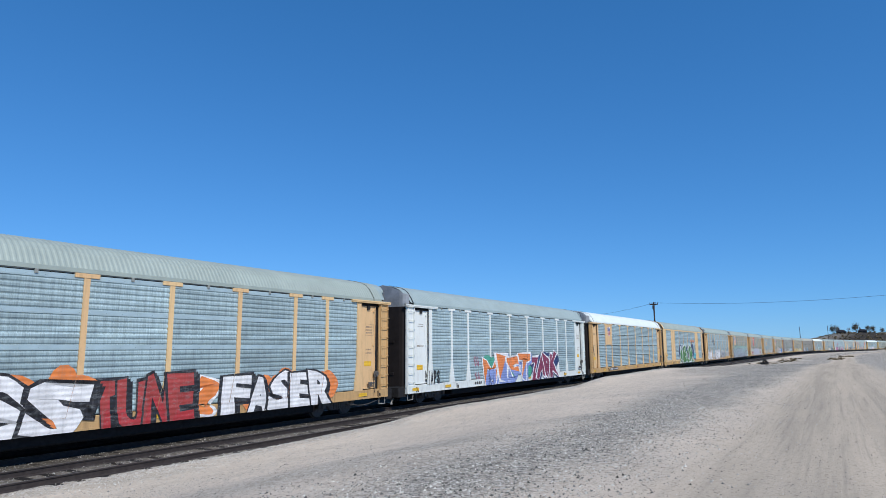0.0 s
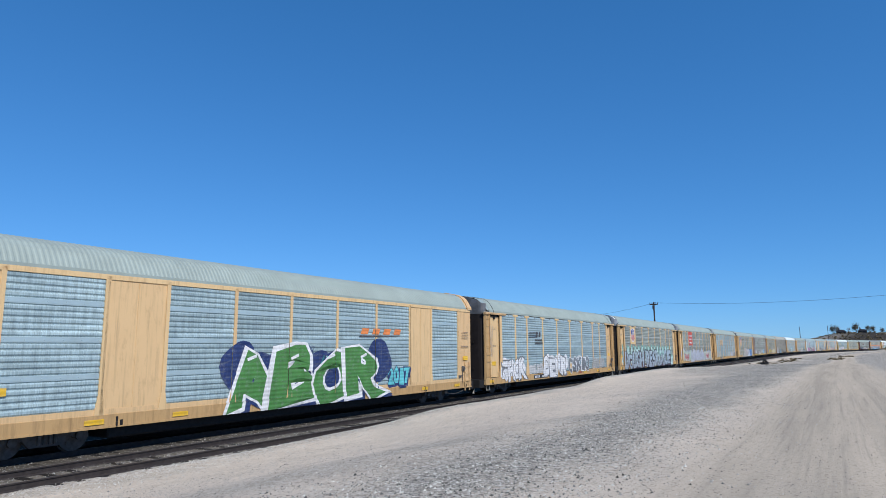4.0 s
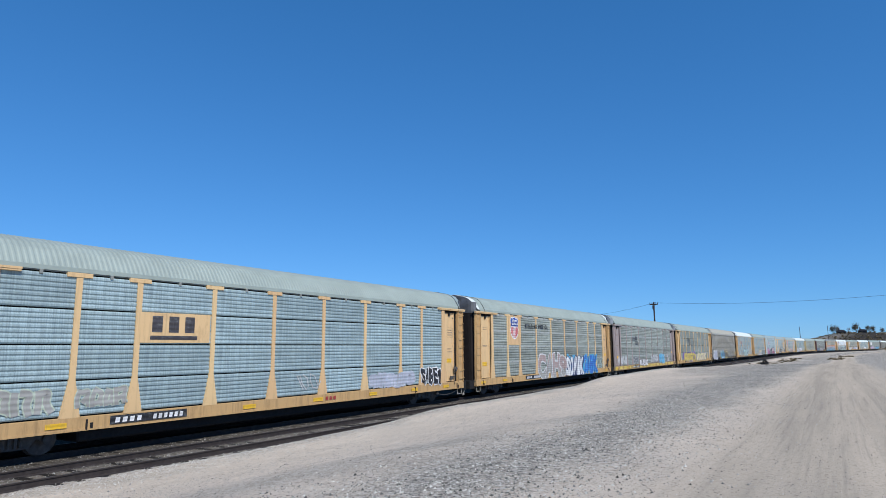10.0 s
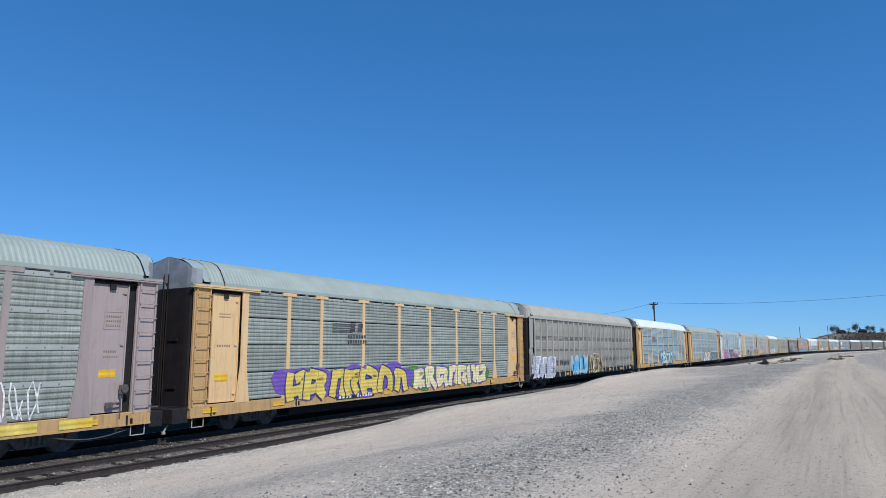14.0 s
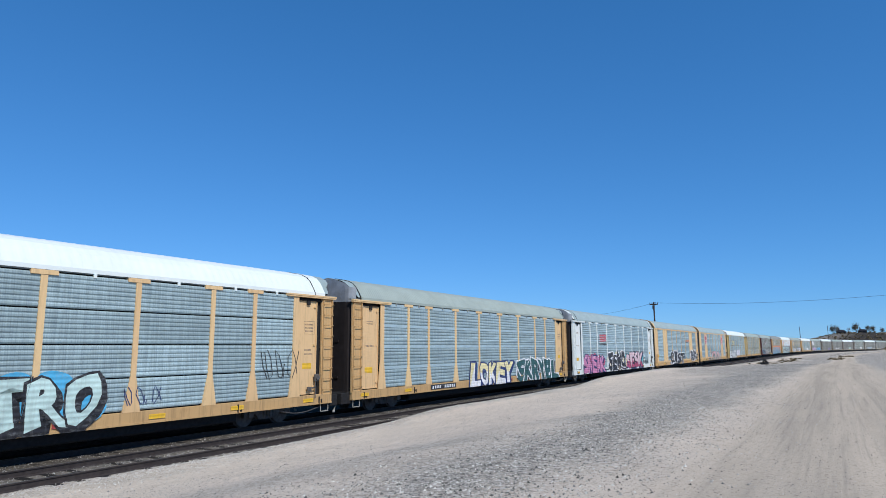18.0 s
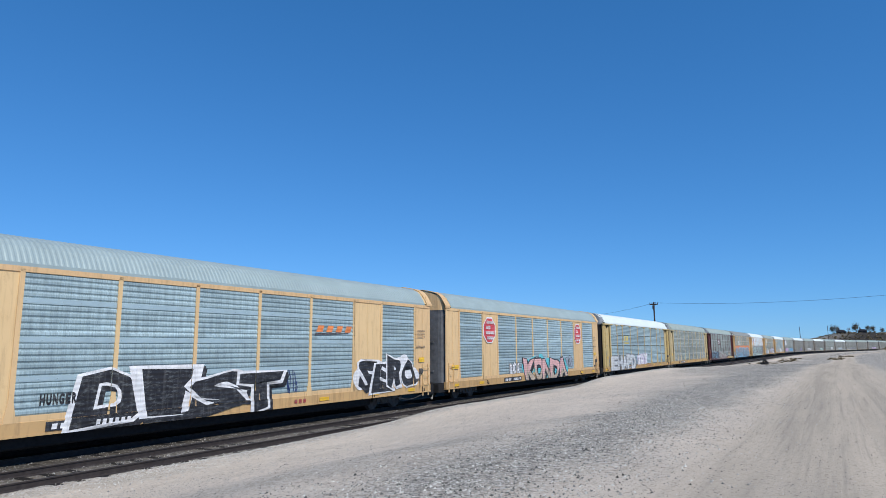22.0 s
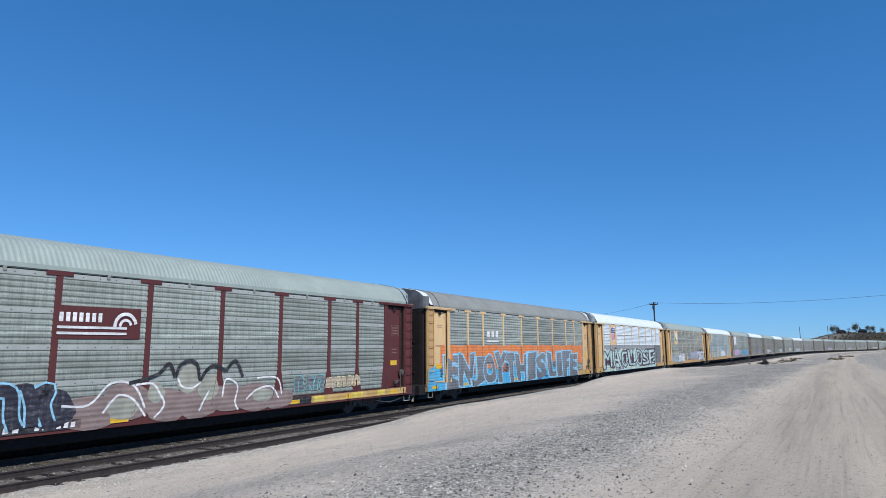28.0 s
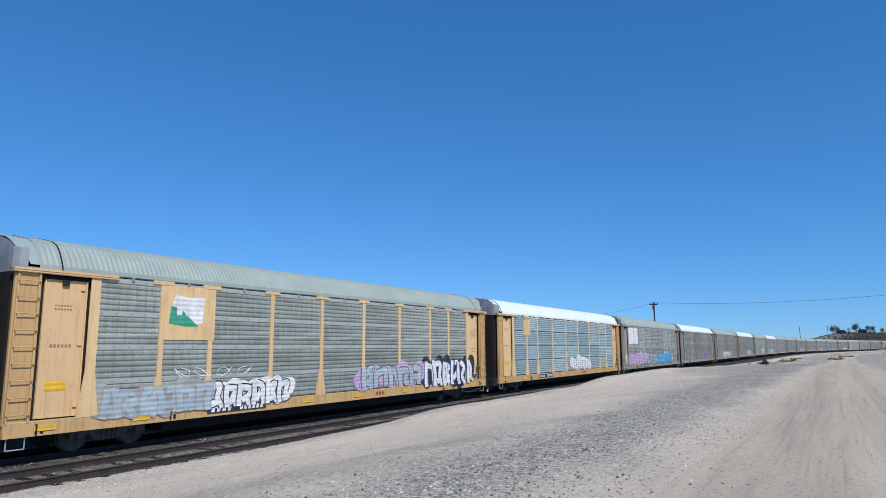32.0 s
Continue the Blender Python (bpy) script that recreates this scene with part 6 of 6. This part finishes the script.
    def octagon(n, x0, x1, z0, z1):
        o = [(0.29, 0), (0.71, 0), (1, 0.29), (1, 0.71), (0.71, 1), (0.29, 1), (0, 0.71), (0, 0.29)]
        w, h = x1 - x0, z1 - z0
        lay = [("white", scaled(o, x0, x1, z0, z1), [tuple(range(8))]), ("emblem", scaled(o, x0 + w * 0.05, x1 - w * 0.05, z0 + h * 0.05, z1 - h * 0.05), [tuple(range(8))])]
        for i, (a, b, k) in enumerate(((0.27, 0.8, 12), (0.18, 0.55, 8), (0.18, 0.88, 16), (0.28, 0.8, 11))):
            zt = z0 + h * (0.80 - 0.2 * i)
            lay += text_bars(x0 + w * a, x0 + w * b, zt - h * 0.06, zt + h * 0.06, k, "white")
        emblem(n, lay, "red octagon emblem with white rim")

    def blocks(n, x0, x1, z0, z1, k, col, under=True, lean=0.0):
        h = z1 - z0
        lay = text_bars(x0, x1, z0 + h * 0.3, z1, k, col, lean)
        w = (x1 - x0) / k
        if under:
            lay.append((col, *rect(x0, x1 - w * 0.35, z0, z0 + h * 0.13)))
        put(n, "emblem", lay, "block emblem painted on the side")

    panel(2, -8.55, -6.85, 3.0, 4.84, YELLOW, "yellow emblem panel")
    shield(2, -8.05, -7.2, 3.75, 4.62)
    panel(5, -8.55, -6.75, 3.05, 4.82, YELLOW, "yellow emblem panel")
    shield(5, -8.3, -6.95, 3.25, 4.67)
    panel(6, -6.5, -3.8, 2.95, 4.86, paint("red_panel_paint", (0.56, 0.09, 0.07)), "red emblem panel")
    emblem(6, text_bars(-6.2, -4.1, 4.17, 4.38, 17, "white") + text_bars(-6.2, -4.6, 3.7, 3.9, 13, "white") + text_bars(-6.2, -4.5, 3.22, 3.42, 14, "white"), "three rows of white bars")
    panel(7, -6.7, -4.1, 2.98, 3.9, YELLOW, "yellow emblem panel")
    emblem(7, text_bars(-6.25, -4.5, 3.3, 3.8, 3, "lettering") + [("lettering", *rect(-6.3, -4.6, 3.08, 3.2))], "dark block emblem")
    panel(8, -8.35, -6.45, 2.95, 4.84, YELLOW, "yellow emblem panel")
    shield(8, -8.1, -6.85, 3.3, 4.8)
    put(8, "slogan", flat_text("BUILDING AMERICA", -5.8, -1.8, 4.06, 4.36, "black", 0.055), "dark slogan lettering")
    for n, x in ((4, -6.3), (9, -6.3), (10, -5.9)):
        put(n, "emblem", [("lettering", *rect(x, x + 1.3, 3.45 + i * 0.085, 3.48 + i * 0.085)) for i in range(5)] + text_bars(x + 1.15, x + 2.15, 3.5, 3.85, 2, "lettering", 0.06) + text_bars(x + 1.0, x + 2.3, 3.22, 3.36, 7, "lettering") + text_bars(x + 1.0, x + 2.35, 3.0, 3.14, 8, "lettering"), "dark striped emblem")
    put(12, "emblem", [("red", *stroke([(-5.95, 3.38 + i * 0.15), (-4.5, 3.42 + i * 0.15)], 0.08)) for i in range(4)], "red barred emblem")
    put(14, "emblem", [("emblem", *stroke([(-5.85, 3.3 + i * 0.17), (-4.05, 3.34 + i * 0.17)], 0.09)) for i in range(4)] + text_bars(-5.95, -3.85, 2.95, 3.1, 9, "lettering"), "red barred emblem over dark bars")
    for n, x0, x1, z in ((3, 3.2, 6.5, 3.4), (15, 4.85, 7.2, 3.45)):
        put(n, "emblem", text_bars(x0, x1, z, z + 0.26, 4, "orange", 0.12) + [("lettering", [(x0 - 0.1, z - 0.14), (x1 - 0.3, z - 0.06), (x1 - 0.4, z - 0.03), (x0 - 0.05, z - 0.05)], [(0, 1, 2, 3)])], "orange slanted bars with a dark underline")
    octagon(16, -7.9, -6.3, 3.05, 4.6)
    octagon(16, 7.65, 9.2, 3.05, 4.65)
    put(17, "emblem", text_bars(-5.8, -4.2, 3.35, 3.85, 3, "yellow") + [("yellow", *rect(-5.8, -4.3, 3.1, 3.22))], "yellow block emblem")
    panel(19, -3.85, -1.35, 3.08, 3.98, MAROON, "maroon emblem panel")
    arcp = [(-1.85 + 0.33 * math.cos(a), 3.45 + 0.36 * math.sin(a)) for a in [0.2 + i * 0.3 for i in range(11)]]
    arcq = [(-1.85 + 0.17 * math.cos(a), 3.45 + 0.18 * math.sin(a)) for a in [0.2 + i * 0.3 for i in range(11)]]
    emblem(19, text_bars(-3.75, -2.5, 3.55, 3.8, 7, "white") + [("white", *rect(-3.8, -1.8, 3.36, 3.43)), ("white", *rect(-3.8, -1.8, 3.2, 3.27)), ("white", *stroke(arcp, 0.1)), ("white", *stroke(arcq, 0.08))], "white striped emblem with an arc")
    put(20, "emblem", text_bars(-6.0, -4.3, 3.4, 3.78, 3, "white") + [("white", *rect(-6.0, -4.45, 3.12, 3.2))], "white block emblem")
    panel(21, -8.65, -6.85, 2.95, 4.84, YELLOW, "yellow emblem panel")
    shield(21, -8.35, -6.95, 3.25, 4.7)
    panel(22, -8.4, -6.35, 3.07, 4.78, YELLOW, "yellow emblem panel")
    emblem(22, [("white", [(-8.05, 4.1), (-7.9, 4.5), (-7.4, 4.42), (-6.8, 4.46), (-6.85, 3.62), (-7.4, 3.55), (-8.1, 3.6)], [tuple(range(7))]), ("flag", [(-8.05, 4.15), (-7.7, 4.05), (-7.0, 3.5), (-7.5, 3.5), (-8.12, 3.58)], [tuple(range(5))])] + text_bars(-7.85, -7.2, 3.85, 4.15, 2, "white"), "green and white flag emblem")
    panel(23, -9.0, -7.9, 3.6, 4.6, YELLOW, "yellow emblem panel")
    put(24, "white_patch", [("white", *rect(-10.5, -7.0, 3.1, 4.7))], "bare white patch")
    put(25, "emblem", text_bars(-4, -2.5, 3.3, 3.7, 3, "lettering"))
    for n, word, x0, x1, z0, z1, col in ((1, "MAPS", -11.0, -9.7, 0.95, 1.65, "black"), (14, "RAIL", 8.8, 9.5, 1.5, 1.75, "black"), (14, "ROADKILLER", 8.7, 10.7, 1.1, 1.4, "black"), (15, "HUNGER", -5.6, -4.6, 1.35, 1.65, "black"), (21, "2015", 8.0, 8.9, 0.7, 0.92, "grey")):
        put(n, "spray_tag", flat_text(word, x0, x1, z0, z1, col, 0.055), "", 0.006)
    # number bars on the sill
    NUM = {0: -6.5, 1: -6.0, 2: -7.7, 4: -5.6, 5: -3.6, 6: -5.2, 7: -7.3, 8: -5.8, 9: -6.4, 10: -5.5, 12: -6.9, 13: -6.4, 14: -6.0, 15: -5.3, 16: -5.1, 17: -5.6, 18: -7.0, 19: -5.4, 20: -6.3, 21: -7.2, 22: -6.4, 23: -6.5, 24: -6.0}
    for n, x in NUM.items():
        dark = n not in (1, 14, 20)
        lay = [("black", *rect(x - 0.1, x + 2.45, SILL + 0.07, 0.93))] if dark else []
        c = "white" if dark else "lettering"
        lay += text_bars(x + 0.05, x + 0.95, 0.73, 0.87, 4, c, 0.02) + text_bars(x + 1.25, x + 2.35, 0.73, 0.87, 6, c, 0.02)
        tagged(put(n, "number_marking", lay, "row of bars in place of the car number"), kind="stuff")
        put(n, "number_marking", text_bars(x + 9.0, x + 9.7, 0.73, 0.87, 3, "brick" if dark else "lettering"))
    # the grey car's number along its side
    put(11, "number_marking", text_bars(-8.2, -5.2, 1.45, 1.78, 9, "lettering", 0.05))
    # reflectors and notices
    tab = shared("reflector", lambda: box(bmesh.new(), -0.28, 0.28, -0.006, 0.0, 0.72, 0.86))
    for n, car in CARS.items():
        rr = random.Random(n + 40)
        for x in (-12.2, -9.0, -5.9, -2.4, 1.2, 4.7, 8.1, 11.3):
            if NUM.get(n, 99) - 0.7 < x + OFFSET.get(n, 0.25) < NUM.get(n, 99) + 3.0:
                continue
            part("reflector", tab, spray("reflect"), car, m=pose(x + rr.uniform(-0.3, 0.3), -1.55, 0))
        if n < -1 or n > 26:
            continue
        if KIND.get(n) is None:
            lay = [("faint", *rect(11.35 + i * 0.0, 11.95, 3.35 + 0.62 * 0, 3.36)), ("faint", *rect(11.35, 11.95, 3.85, 3.86)), ("faint", *rect(11.35, 11.36, 3.35, 3.86)), ("faint", *rect(11.94, 11.95, 3.35, 3.86))]
            for k in range(3):
                lay += text_bars(11.42, 11.88, 3.44 + k * 0.13, 3.5 + k * 0.13, 7, "faint")
            lay += text_bars(11.4, 11.8, 2.7, 2.76, 6, "faint") + text_bars(11.4, 11.85, 2.55, 2.6, 7, "faint") + [("reflect", *rect(11.3, 11.8, 2.0, 2.22))]
            lay += text_bars(-11.9, -11.4, 3.95, 3.99, 6, "faint") + text_bars(-11.9, -11.4, 3.85, 3.89, 6, "faint") + text_bars(-11.95, -11.35, 2.85, 2.93, 6, "faint") + [("reflect", *rect(-12.0, -11.45, 1.7, 1.95))]
            me = mesh_door(lay)
            tagged(part("notice", me, None, car), kind="stuff")
        if KIND.get(n) == "b":
            put(n, "notice", text_bars(12.2, 12.9, 3.6, 3.66, 8, "faint") + text_bars(12.2, 12.9, 3.45, 3.51, 8, "faint") + text_bars(12.2, 12.9, 3.3, 3.36, 8, "faint") + text_bars(12.1, 12.9, 2.8, 2.9, 7, "faint") + [("reflect", *rect(12.3, 12.8, 2.1, 2.32)), ("reflect", *rect(-11.6, -10.9, 1.65, 1.85))])


def mesh_door(layers):
    verts, faces, mats, cols = [], [], [], []
    for c, p, f in layers:
        if c not in cols:
            cols.append(c)
        k = len(verts)
        verts += [(x, -1.4245, z) for x, z in p]
        faces.append((k, k + 1, k + 2, k + 3))
        mats.append(cols.index(c))
    me = mesh_from("notice", verts, faces, mats)
    for c in cols:
        me.materials.append(spray(c))
    return me


plates()


# ---- what moves ----
def motions():
    times = [i * 0.5 for i in range(65)]
    for n, car in CARS.items():
        walk(car, [(t, car_pose(n, t)) for t in times])
    spin = math.degrees(SPEED / 0.42) / 30
    for dx, sets in WHEELSETS.items():
        first = sets[0]
        walk(first, [(i / 30, pose(dx, 0, 0.42, 0, -spin * i, 0)) for i in range(961)])
        for w in sets[1:]:
            w.rotation_mode = "QUATERNION"
            data = w.animation_data_create()
            data.action = first.animation_data.action
            data.action_slot = first.animation_data.action_slot


motions()
